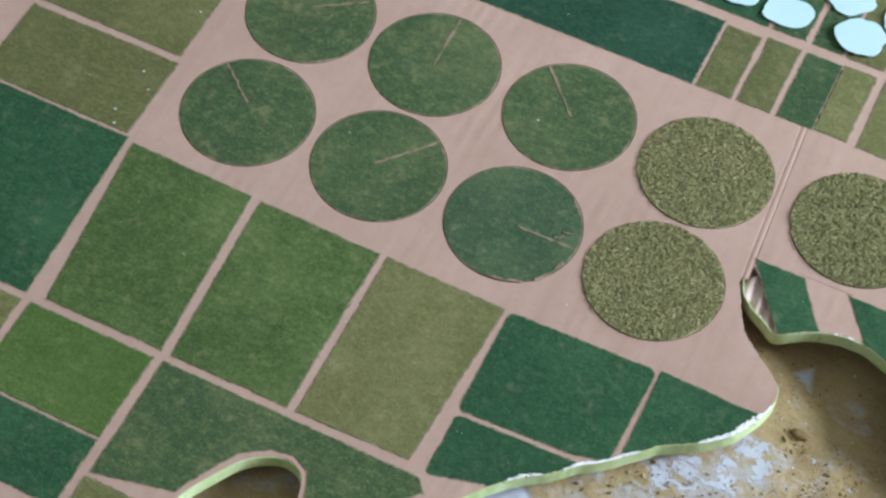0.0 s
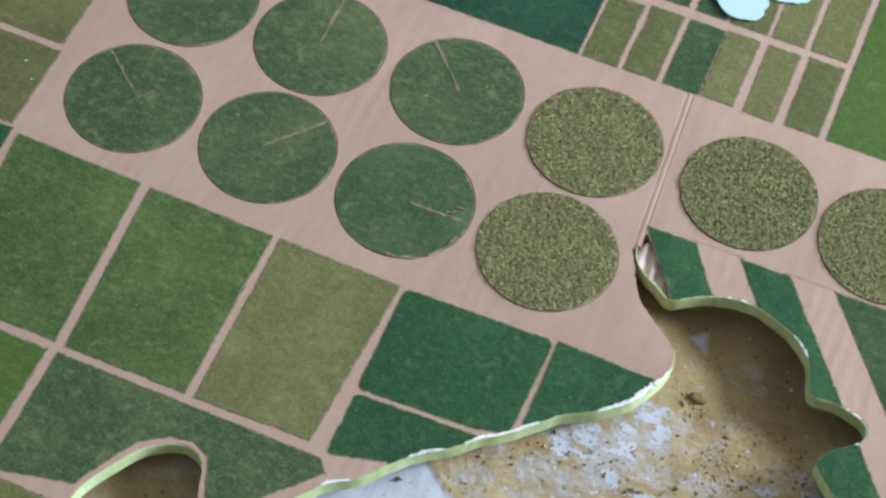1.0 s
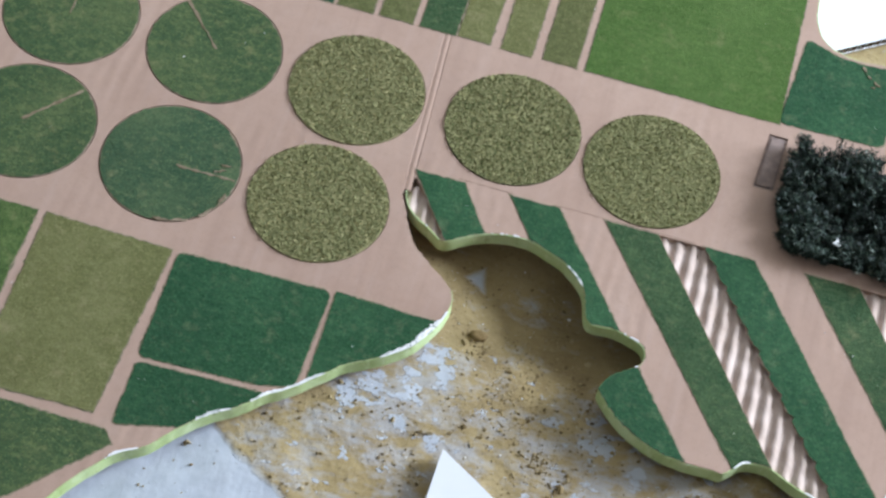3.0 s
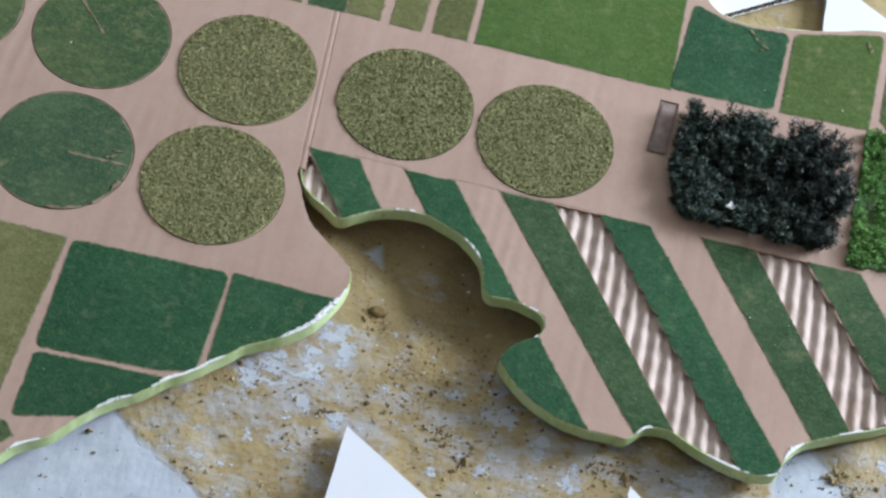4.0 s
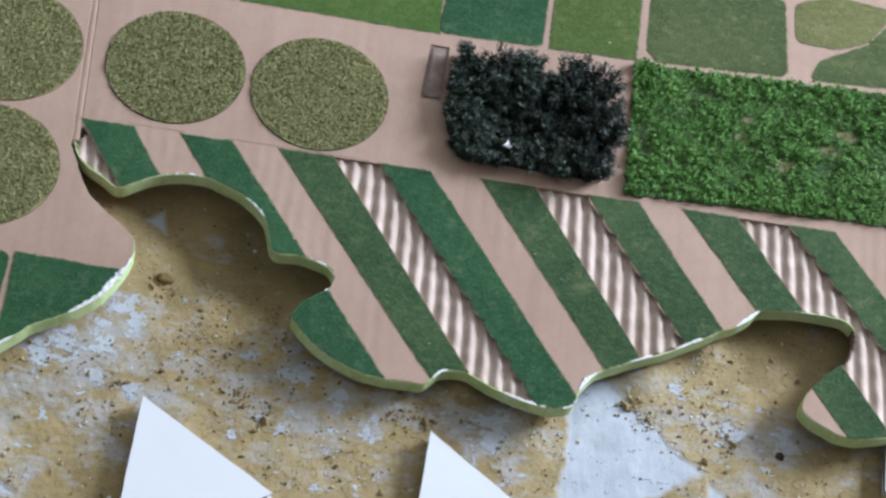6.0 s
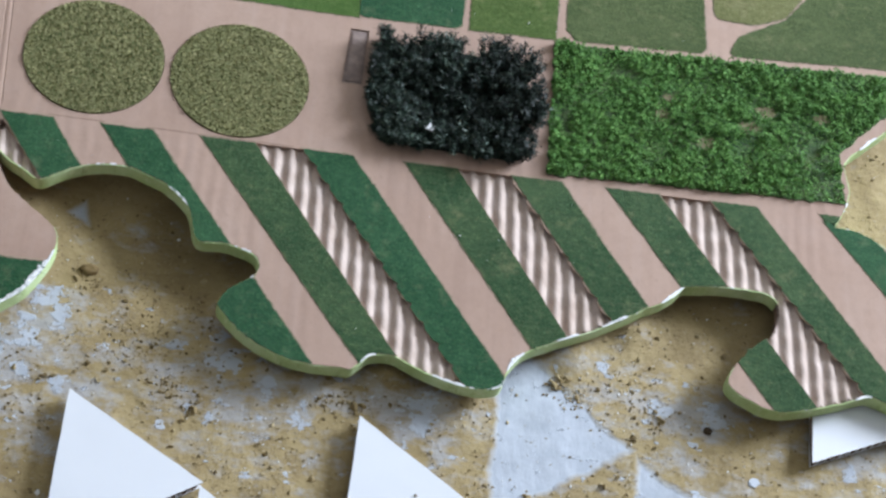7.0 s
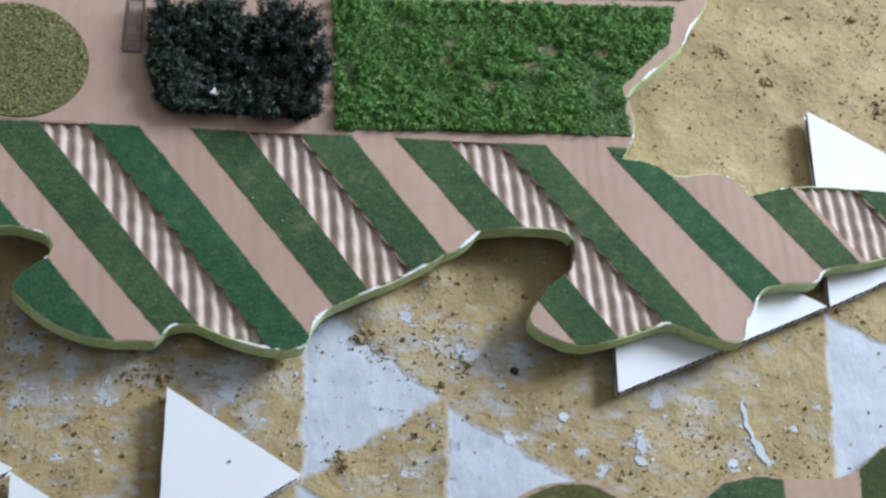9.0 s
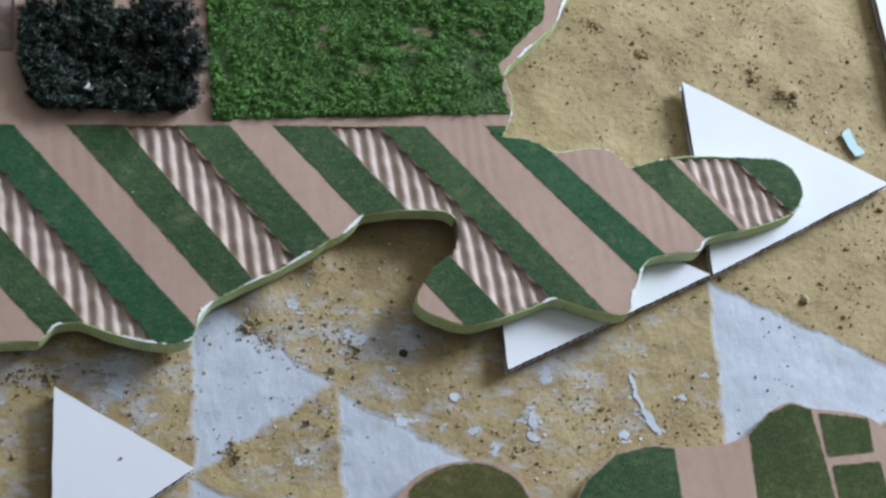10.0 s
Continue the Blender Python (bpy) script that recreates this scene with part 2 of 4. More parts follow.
TURF = {
    "teal": ("dark_teal_turf", (0.009, 0.042, 0.020), (0.027, 0.099, 0.037), (0.066, 0.160, 0.072)),
    "deep": ("deep_green_turf", (0.015, 0.042, 0.016), (0.041, 0.094, 0.036), (0.122, 0.175, 0.074)),
    "green": ("green_turf", (0.030, 0.062, 0.015), (0.082, 0.143, 0.038), (0.190, 0.248, 0.090)),
    "bright": ("bright_green_turf", (0.044, 0.088, 0.016), (0.072, 0.142, 0.028), (0.130, 0.200, 0.058)),
    "olive": ("olive_turf", (0.095, 0.100, 0.032), (0.165, 0.172, 0.062), (0.260, 0.255, 0.115)),
    "grass": ("yellow_green_turf", (0.046, 0.080, 0.016), (0.082, 0.132, 0.030), (0.150, 0.195, 0.062)),
    "ink": ("blue_black_green_turf", (0.006, 0.034, 0.018), (0.015, 0.070, 0.036), (0.040, 0.118, 0.064)),
    "khaki": ("dark_khaki_turf", (0.070, 0.080, 0.026), (0.125, 0.136, 0.046), (0.215, 0.215, 0.092)),
    "sage": ("sage_green_turf", (0.036, 0.058, 0.017), (0.076, 0.108, 0.035), (0.155, 0.185, 0.076)),
    "ring": ("mixed_green_turf", (0.022, 0.052, 0.022), (0.063, 0.114, 0.044), (0.200, 0.232, 0.090)),
    "pine": ("blue_green_turf", (0.020, 0.052, 0.026), (0.056, 0.114, 0.053), (0.170, 0.216, 0.096)),
    "moss": ("mossy_olive_turf", (0.022, 0.040, 0.010), (0.056, 0.084, 0.022), (0.120, 0.145, 0.050)),
    "brown": ("brown_green_turf", (0.045, 0.048, 0.012), (0.095, 0.095, 0.026), (0.150, 0.140, 0.045)),
}
M_TURF = {kind: mat_turf(*tones) for kind, tones in TURF.items()}
M_MAT = {kind: mat_turf(name + "_mat", dark, mid, light, mat=True) for kind, (name, dark, mid, light) in TURF.items()}
M_STRAW = mat_leaf("olive_leaf_flakes", (0.105, 0.115, 0.042), (0.218, 0.220, 0.092), (0.400, 0.365, 0.175), 0.85, 0.08, 0.55)
M_SHRUB = mat_leaf("dark_shrub_leaf", (0.004, 0.010, 0.006), (0.010, 0.020, 0.013), (0.062, 0.082, 0.058), 0.5, 0.65, 0.88)
M_CROP = mat_leaf("bright_crop_leaf", (0.056, 0.148, 0.028), (0.102, 0.245, 0.047), (0.185, 0.345, 0.085), 0.75, 0.36)
M_SPRAY = mat_leaf("grey_green_leaf", (0.010, 0.024, 0.015), (0.032, 0.060, 0.040), (0.180, 0.230, 0.170), 0.55, 0.35, 0.75)
M_STRAND = mat_leaf("pale_needle", (0.06, 0.10, 0.08), (0.17, 0.23, 0.19), (0.50, 0.58, 0.50), 0.5, 0.1)
M_CRUMB = mat_leaf("soil_crumb", (0.150, 0.105, 0.047), (0.30, 0.222, 0.105), (0.45, 0.36, 0.205), 0.9, 0.2)
M_FRINGE = mat_plain("worn_field_edge", (0.10, 0.11, 0.055), (0.34, 0.255, 0.185), 260, 0.9, 0.3)
# near-black brown: the shade deep in the notch, put into the colour
M_NOTCH_SHADE = mat_plain("painted_notch_shade", (0.030, 0.024, 0.020), (0.085, 0.068, 0.055), 150, 0.95, 0.5)
M_TRACK = mat_plain("scratched_board", (0.14, 0.105, 0.060), (0.32, 0.245, 0.170), 260, 0.9, 0.3)
M_DARKCARD = mat_plain("grey_brown_card", (0.20, 0.150, 0.130), (0.33, 0.250, 0.215), 220, 0.9, 0.5)
M_TWIG = mat_plain("twig", (0.03, 0.02, 0.012), (0.08, 0.055, 0.03), 90, 0.9)
M_GROUND = mat_ground()
M_PLASTER = mat_plain("grey_plaster", (0.34, 0.335, 0.32), (0.40, 0.395, 0.38), 3, 0.9, 0.3)
M_FRAME = mat_plain("white_window_paint", (0.72, 0.72, 0.70), (0.80, 0.80, 0.78), 8, 0.5, 0.1)
M_PRIME = mat_plain("grey_primer", (0.41, 0.44, 0.47), (0.50, 0.53, 0.57), 160, 0.6, 0.4)


# ---- mesh tools ----
def mesh(name, verts, faces, material, smooth=False):
    me = bpy.data.meshes.new(name)
    v = np.asarray(verts, dtype=np.float32) * MM
    me.from_pydata(v.tolist() if len(v) < 20000 else [tuple(r) for r in v.tolist()], [], faces)
    me.materials.append(material)
    if smooth:
        me.polygons.foreach_set("use_smooth", [True] * len(me.polygons))
    me.update()
    return me


def part(name, data, parent, label=""):
    ob = new(name, data)
    ob.parent = parent
    return tagged(ob, label)


def thing(name, label, category, group="", kind="", at=(0, 0, 0)):
    ob = new(name)
    ob.empty_display_size = 0.02
    ob.location = at
    return tagged(ob, label, category, group, kind)


def spline(points, step=2.0):
    """A smooth open line through control points, sampled evenly."""
    p = np.asarray(points, float)
    p = np.vstack([2 * p[0] - p[1], p, 2 * p[-1] - p[-2]])
    out = []
    for i in range(1, len(p) - 2):
        n = max(2, int(np.linalg.norm(p[i + 1] - p[i]) / step))
        for k in range(n):
            t = k / n
            out.append(0.5 * (2 * p[i] + (p[i + 1] - p[i - 1]) * t + (2 * p[i - 1] - 5 * p[i] + 4 * p[i + 1] - p[i + 2]) * t * t
                              + (3 * p[i] - p[i - 1] - 3 * p[i + 1] + p[i + 2]) * t ** 3))
    out.append(p[-2])
    return np.array(out)


def dense(points, step=3.0, jitter=0.0):
    """A closed outline with straight sides cut into short, slightly uneven pieces."""
    p = np.asarray(points, float)
    out = []
    for a, b in zip(p, np.roll(p, -1, 0)):
        n = max(1, int(np.linalg.norm(b - a) / step))
        out += [a + (b - a) * k / n for k in range(n)]
    out = np.array(out)
    return out + rng.normal(0, jitter, out.shape) if jitter else out


def rounded(points, r=3.0):
    """A polygon with its corners cut round."""
    p = np.asarray(points, float)
    out = []
    for i in range(len(p)):
        a, b, c = p[i - 1], p[i], p[(i + 1) % len(p)]
        u, w = (a - b) / np.linalg.norm(a - b), (c - b) / np.linalg.norm(c - b)
        for t in (0.0, 0.25, 0.5, 0.75, 1.0):
            out.append((1 - t) ** 2 * (b + u * r) + 2 * t * (1 - t) * b + t * t * (b + w * r))
    return np.array(out)


def box(x0, x1, y0, y1):
    return [(x0, y0), (x1, y0), (x1, y1), (x0, y1)]


def disc(x, y, r, n=72):
    a = np.linspace(0, 2 * math.pi, n, endpoint=False)
    return np.c_[x + r * np.cos(a), y + r * np.sin(a)]


def region(inside, outside=()):
    """Triangles that lie in all the outlines of `inside` and in none of `outside`."""
    verts, faces = [], []
    for poly in (*inside, *outside):
        poly = np.asarray(poly, float)
        nxt = np.roll(poly, -1, 0)
        if (poly[:, 0] * nxt[:, 1] - nxt[:, 0] * poly[:, 1]).sum() < 0:
            poly = poly[::-1]
        faces.append(list(range(len(verts), len(verts) + len(poly))))
        verts += [Vector(q) for q in poly.tolist()]
    v, _, f, _, _, of = geometry.delaunay_2d_cdt(verts, [], faces, 1, 1e-3)
    need, ban = set(range(len(inside))), set(range(len(inside), len(faces)))
    keep = [t for t, o in zip(f, of) if need <= set(o) and not ban & set(o)]
    return np.array([tuple(q) for q in v]), keep


def slab(v, tris, z0, z1):
    """Vertices and faces of a plate over flat triangles."""
    used = sorted({i for t in tris for i in t})
    at = {i: k for k, i in enumerate(used)}
    n = len(used)
    verts = [(v[i][0], v[i][1], z1) for i in used] + [(v[i][0], v[i][1], z0) for i in used]
    faces, edges = [], {}
    for t in tris:
        a = [at[i] for i in t]
        (x0, y0), (x1, y1), (x2, y2) = (v[i] for i in t[:3])
        if (x1 - x0) * (y2 - y0) - (x2 - x0) * (y1 - y0) < 0:
            a.reverse()
        faces.append(tuple(a))
        faces.append(tuple(n + k for k in reversed(a)))
        for p, q in zip(a, a[1:] + a[:1]):
            edges[(p, q)] = 1
    for p, q in edges:
        if (q, p) not in edges:
            faces.append((p, p + n, q + n, q))
    return verts, faces


def scatter(v, tris, per_mm2):
    """Random points over flat triangles."""
    t = np.array([q[:3] for q in tris])
    a, b, c = v[t[:, 0]], v[t[:, 1]], v[t[:, 2]]
    area = 0.5 * np.abs((b - a)[:, 0] * (c - a)[:, 1] - (b - a)[:, 1] * (c - a)[:, 0])
    n = int(area.sum() * per_mm2)
    i = rng.choice(len(t), n, p=area / area.sum())
    r, s = rng.random((2, n))
    flip = r + s > 1
    r[flip], s[flip] = 1 - r[flip], 1 - s[flip]
    return a[i] + (b - a)[i] * r[:, None] + (c - a)[i] * s[:, None]


def blades(p, z, length, width, rise):
    """Small flat blades, one triangle each, leaning every way."""
    n = len(p)
    ang = rng.uniform(0, 2 * math.pi, n)
    ln = length * rng.uniform(0.6, 1.3, n)
    up = rise * rng.uniform(0.15, 1.0, n)
    d = np.c_[np.cos(ang), np.sin(ang)]
    s = np.c_[-d[:, 1], d[:, 0]] * width * 0.5
    base = np.c_[p, np.full(n, z)]
    v = np.empty((n, 3, 3))
    v[:, 0] = base + np.c_[s, np.zeros(n)]
    v[:, 1] = base - np.c_[s, np.zeros(n)]
    v[:, 2] = base + np.c_[d * ln[:, None], up]
    return v.reshape(-1, 3), [(3 * i, 3 * i + 1, 3 * i + 2) for i in range(n)]


def leaves(p, z, length, width, flat=0.6, spread=0.7):
    """Small pointed leaves, two triangles each, at centres p and heights z."""
    n = len(p)
    d = rng.normal(size=(n, 3))
    d[:, 2] *= flat
    d /= np.linalg.norm(d, axis=1)[:, None]
    k = rng.normal(size=(n, 3)) * spread + (0, 0, 1)
    s = np.cross(d, k)
    s /= np.linalg.norm(s, axis=1)[:, None] + 1e-9
    ln = length * rng.uniform(0.6, 1.3, n)[:, None] * 0.5
    c = np.c_[p, z]
    w = width * rng.uniform(0.7, 1.2, n)[:, None] * 0.5
    v = np.stack([c - d * ln, c + s * w, c + d * ln, c - s * w], 1)
    return v.reshape(-1, 3), [(4 * i, 4 * i + 1, 4 * i + 2, 4 * i + 3) for i in range(n)]


def merge(*pairs):
    verts, faces = [], []
    for v, f in pairs:
        o = len(verts)
        verts += [tuple(q) for q in np.asarray(v).tolist()]
        faces += [tuple(i + o for i in t) for t in f]
    return verts, faces


def grown(poly, by):
    """An outline moved outwards."""
    p = np.asarray(poly, float)
    area = (p[:, 0] * np.roll(p[:, 1], -1) - np.roll(p[:, 0], -1) * p[:, 1]).sum()
    a, b = p - np.roll(p, 1, 0), np.roll(p, -1, 0) - p
    a, b = a / (np.linalg.norm(a, axis=1)[:, None] + 1e-9), b / (np.linalg.norm(b, axis=1)[:, None] + 1e-9)
    m = np.c_[a[:, 1], -a[:, 0]] + np.c_[b[:, 1], -b[:, 0]]
    m /= (1 + (a * b).sum(1)).clip(0.3)[:, None]
    return p + m * by * (1 if area > 0 else -1)


# ---- the coast of the field board ----
NORTH_BAY = [(-112, 583), (-109, 575), (-103, 569), (-93, 563), (-85.5, 558.5), (-75.5, 565), (-67, 569.5), (-56, 573), (-42, 573.5), (-28, 568.5), (-21, 565.5), (-14, 559.5), (-8.5, 553),
             (-5.5, 543), (-2, 535), (3, 534.5), (11, 535.5), (20, 533.2), (27, 531), (30, 525), (28.5, 518), (22.5, 513.5), (15, 507), (11.5, 499), (15, 494), (21, 488), (29, 482), (38, 477.2),
             (50, 473.2), (62, 472), (75, 472), (80, 471.5), (84, 475.5), (89, 481), (96, 482.7), (103, 482), (110, 478.5), (119, 475), (130, 471.7), (141, 469.8), (151, 470.3), (157, 473.6), (158.6, 481),
             (162.7, 487.5), (168, 493.5), (175, 497.7), (189, 505), (206, 513.2), (219, 521), (232, 529.3), (241.5, 534.5), (248, 540), (253, 545.5)]
CAPE = [(262, 547.5), (274, 549.2), (290, 549.2), (301, 547.7), (305, 541), (301, 525.5), (291, 515.5), (282, 505.5), (277, 497), (275.5, 491.5), (279, 487), (288, 482), (298, 478.6), (305, 478.6), (319, 482),
        (334, 487.4), (347, 492.2), (351, 493.7), (360, 491.5), (369, 488), (381, 484.6), (390, 483.8), (393, 487.2), (396, 494.5), (401, 503), (404, 510), (408.5, 516.5), (415, 519.7), (428, 521.8), (441, 523),
        (445, 529), (449, 531.8), (458, 534.4), (475, 537.9), (494, 544), (506, 549.5), (512.5, 558.5), (513.6, 568), (510.5, 577.5), (503.5, 583), (493, 584.4), (469, 585.3), (451, 585), (434, 583.2),
        (425, 581), (416, 578), (410.5, 577), (406.7, 583.5), (399.3, 589), (387.6, 589.7), (374, 587), (367, 587.2), (360.5, 591.5), (352, 595.2), (342, 596.3), (339, 597)]
EAST = [(345, 608), (349, 622), (348, 641), (361, 655), (384, 677), (393, 693), (404, 709), (407, 727), (403, 760), (398, 800)]
NORTH = [(340, 789), (299, 772), (276, 764), (256, 768), (226, 774), (184, 770), (150, 760), (128, 755), (109, 752), (96, 753), (86, 758),
         (78, 772), (76, 797), (72, 850)]
WEST_BAY = [(-290, 262), (-262, 308), (-242, 337), (-226, 357), (-219, 370), (-210, 382), (-202, 391.5), (-190, 399.3), (-179, 413), (-168, 423.8), (-156, 432.5), (-145, 443.3), (-133, 452.3), (-121, 464),
            (-113, 472), (-101, 479.4), (-91, 486.5), (-83, 494.5), (-76.5, 506), (-72.3, 519), (-72.5, 527.5), (-76, 532.5), (-81.5, 537.3), (-87, 541), (-92.5, 545.5), (-98, 550.3), (-103, 557), (-108, 567), (-111, 576)]
INLET = [(-312, 300), (-311, 325), (-309, 341), (-301, 357), (-292, 371), (-281, 379), (-271, 381), (-262, 376), (-257, 362), (-251, 345), (-255, 318), (-275, 300)]

coast_a = spline(NORTH_BAY + CAPE + EAST + NORTH)
coast_b = spline(WEST_BAY)
coast_a += rng.normal(0, 0.18, coast_a.shape)
coast_b += rng.normal(0, 0.18, coast_b.shape)
inlet = spline(INLET + INLET[:1])[:-1]
OUTLINE = np.vstack([coast_a, [(72, 900), (-720, 900), (-720, 262)], coast_b])

# ---- the base: a large painted ground sheet with uneven relief ----
# dips made up to deepen the shade in the bays and the inlet
HOLLOWS = [(-8, 552, 46, -11.0), (-60, 566, 30, -6.0), (290, 530, 26, -4.0), (-280, 345, 27, -10.0)]
# rises, most of them made up to lessen the shade below south-facing rims
BANKS = [(40, 473, 14, 4.5), (66, 473, 14, 5.0), (100, 479, 13, 6.0), (134, 472, 12, 6.0), (195, 507, 13, 5.0), (228, 526, 11, 5.0), (530, 643, 8, 3.0)]


def lie(x, y):
    """Height of the base at a place."""
    z = 1.1 * noise.noise(Vector((x * 0.012, y * 0.012, 0.0))) + 0.6 * noise.noise(Vector((x * 0.05, y * 0.05, 3.0))) - 1.0
    for cx, cy, r, h in HOLLOWS + BANKS:
        d = ((x - cx) ** 2 + (y - cy) ** 2) / (r * r)
        if d < 9:
            z += h * math.exp(-d)
    return z


def build_ground():
    def axis(lo, a, b, hi, fine):
        return np.r_[np.geomspace(a - lo + 1, 1, 9)[:-1] * -1 + a + 1, np.arange(a, b, fine), b + np.geomspace(1, hi - b, 9)]
    xs, ys = axis(-2400, -330, 660, 2400, 3.5), axis(-2000, 340, 830, 3000, 3.5)
    gx, gy = np.meshgrid(xs, ys)
    flat = np.c_[gx.ravel(), gy.ravel()]
    z = [lie(x, y) for x, y in flat]
    w = len(xs)
    faces = [(j * w + i, j * w + i + 1, (j + 1) * w + i + 1, (j + 1) * w + i) for j in range(len(ys) - 1) for i in range(w - 1)]
    ob = new("ground", mesh("ground", np.c_[flat, z], faces, M_GROUND, True))
    return tagged(ob, "ochre painted base sheet with worn grey bare patches", "ground", kind="structure")


build_ground()


# ---- the room round it: plain walls, ceiling and the window ----
def block(x0, x1, y0, y1, z0, z1):
    v = [(x / MM, y / MM, z / MM) for z in (z0, z1) for y in (y0, y1) for x in (x0, x1)]
    return v, [(0, 2, 3, 1), (4, 5, 7, 6), (0, 1, 5, 4), (2, 6, 7, 3), (0, 4, 6, 2), (1, 3, 7, 5)]


def build_room():
    x0, x1, y0, y1, top = ROOM
    wy0, wy1, wz0, wz1 = WINDOW
    t, low = 0.15, -0.06
    for name, pieces in (("wall_west", [block(x0 - t, x0, y0 - t, y1 + t, low, top)]), ("wall_south", [block(x0, x1, y0 - t, y0, low, top)]), ("wall_north", [block(x0, x1, y1, y1 + t, low, top)]),
                         ("wall_east", [block(x1, x1 + t, y0 - t, wy0, low, top), block(x1, x1 + t, wy1, y1 + t, low, top), block(x1, x1 + t, wy0, wy1, low, wz0), block(x1, x1 + t, wy0, wy1, wz1, top)]),
                         ("ceiling", [block(x0 - t, x1 + t, y0 - t, y1 + t, top, top + t)])):
        tagged(new(name, mesh(name, *merge(*pieces), M_PLASTER)), "plain light grey plaster", "ceiling" if name == "ceiling" else "wall", kind="structure")
    window = thing("window_1", "white framed window in the plaster wall", "window", kind="structure")
    w, a, b = 0.05, x1 + 0.05, x1 + 0.11
    part("window_frame", mesh("window_frame", *merge(block(a, b, wy0, wy0 + w, wz0, wz1), block(a, b, wy1 - w, wy1, wz0, wz1), block(a, b, wy0 + w, wy1 - w, wz0, wz0 + w), block(a, b, wy0 + w, wy1 - w, wz1 - w, wz1)), M_FRAME), window)
    part("window_sill", mesh("window_sill", *block(x1 - 0.06, x1 + 0.04, wy0 - 0.05, wy1 + 0.05, wz0 - 0.03, wz0 - 0.002), M_FRAME), window)


build_room()

# ---- the field board ----
board = thing("landscape_board", "brown cardboard relief map board with green flocked fields", "model board")

LANE = 598.4         # the upper lane, at x = 0; it climbs a little to the east


def stripe(a, sa, b, sb, top=None):
    """A slanting strip. a and b: where its sides meet the line y = 600; sa and sb: how far they run east for each step south."""
    ta = LANE + 0.0143 * a if top is None else top
    tb = LANE + 0.0143 * b if top is None else top
    return [(a + sa * (600 - ta), ta), (b + sb * (600 - tb), tb), (b + sb * 165, 435), (a + sa * 165, 435)]


# a, slope, b, slope, top, and the place of one hollow between two flutes
FLUTED = [(20.6, 0.70, 44.8, 0.71, None, 98.5), (129.9, 0.645, 157.3, 0.675, None, 188.2), (242.4, 0.688, 270.4, 0.733, None, 304.9), (429, 0.70, 463.2, 0.756, 615, 477.2)]


def peeled(a, sa, b, sb, top, hollow_at):
    """The outline of a peeled strip: the paper is torn further back over each hollow along its east side."""
    first = stripe(a, sa, b, sb, top)
    ys = np.arange(first[1][1], 435, -0.9)
    x = b + sb * (600 - ys)
    bite = np.clip(-np.cos(2 * math.pi * (x - hollow_at) / PITCH + math.pi), 0, 1) ** 1.6 * rng.uniform(1.4, 2.8, len(ys)) + rng.uniform(-0.25, 0.35, len(ys))
    ya = np.arange(435, first[0][1], 1.6)
    west = np.c_[a + sa * (600 - ya) + rng.normal(0, 0.22, len(ya)), ya]
    return np.vstack([[first[0]], np.c_[x + bite, ys], west])


fluted = [peeled(*s) for s in FLUTED]
hollow = [dense(stripe(a, sa, b + 9, sb, top), 4.0) for a, sa, b, sb, top, _ in FLUTED]
NOTCH = [(-112, 592), (-109.5, 592), (-105, 587), (-96, 574), (-87, 562), (-83, 558), (-96, 560), (-109, 570), (-114, 580)]
fluted.append(dense(NOTCH, 4.0))
hollow.append(dense(NOTCH, 4.0))
CIRCLES = [(-394.7, 559.3, "ring"), (-314.7, 560, "ring"), (-234.3, 559, "pine"), (-154, 560, "straw"), (-398, 638, "ring"),
           (-319, 637, "ring"), (-237.2, 638, "ring"), (-156, 637.5, "straw"), (-69, 640, "straw"), (9, 638, "straw")]
RADIUS = 37.2
groove = dense([(-121.5, 692), (-117, 692), (-110, 583), (-114.5, 583)], 5.0)
plot = [(66, 684), (76.5, 684), (75, 646.5), (63, 646.5)]
holes = [disc(x, y, RADIUS + 0.25) for x, y, _ in CIRCLES]

# liner paper, with the fluted strips peeled away and the circles cut out
v, f = region([OUTLINE], [inlet, *fluted, *holes, groove, plot])
part("liner", mesh("liner", *slab(v, f, TOP - 0.7, TOP), M_CARD), board, "pinkish brown cardboard face paper")
body, pit = grown(OUTLINE, -0.5), grown(inlet, 0.5)      # the layers under the face paper end a little short
v, f = region([body], [pit])
part("core", mesh("core", *slab(v, f, TOP - THICK, TOP - 5.2), M_CORE), board)
v, f = region([body], [pit, *hollow])
part("inner_layer", mesh("inner_layer", *slab(v, f, TOP - 5.0, TOP - 1.5), M_CARD), board)


def within(points, poly):
    """Which points lie in a closed outline."""
    x, y = points[:, 0], points[:, 1]
    hit = np.zeros(len(points), bool)
    for (x0, y0), (x1, y1) in zip(poly, np.roll(poly, -1, 0)):
        if y0 != y1:
            hit ^= ((y0 > y) != (y1 > y)) & (x < (x1 - x0) * (y - y0) / (y1 - y0) + x0)
    return hit


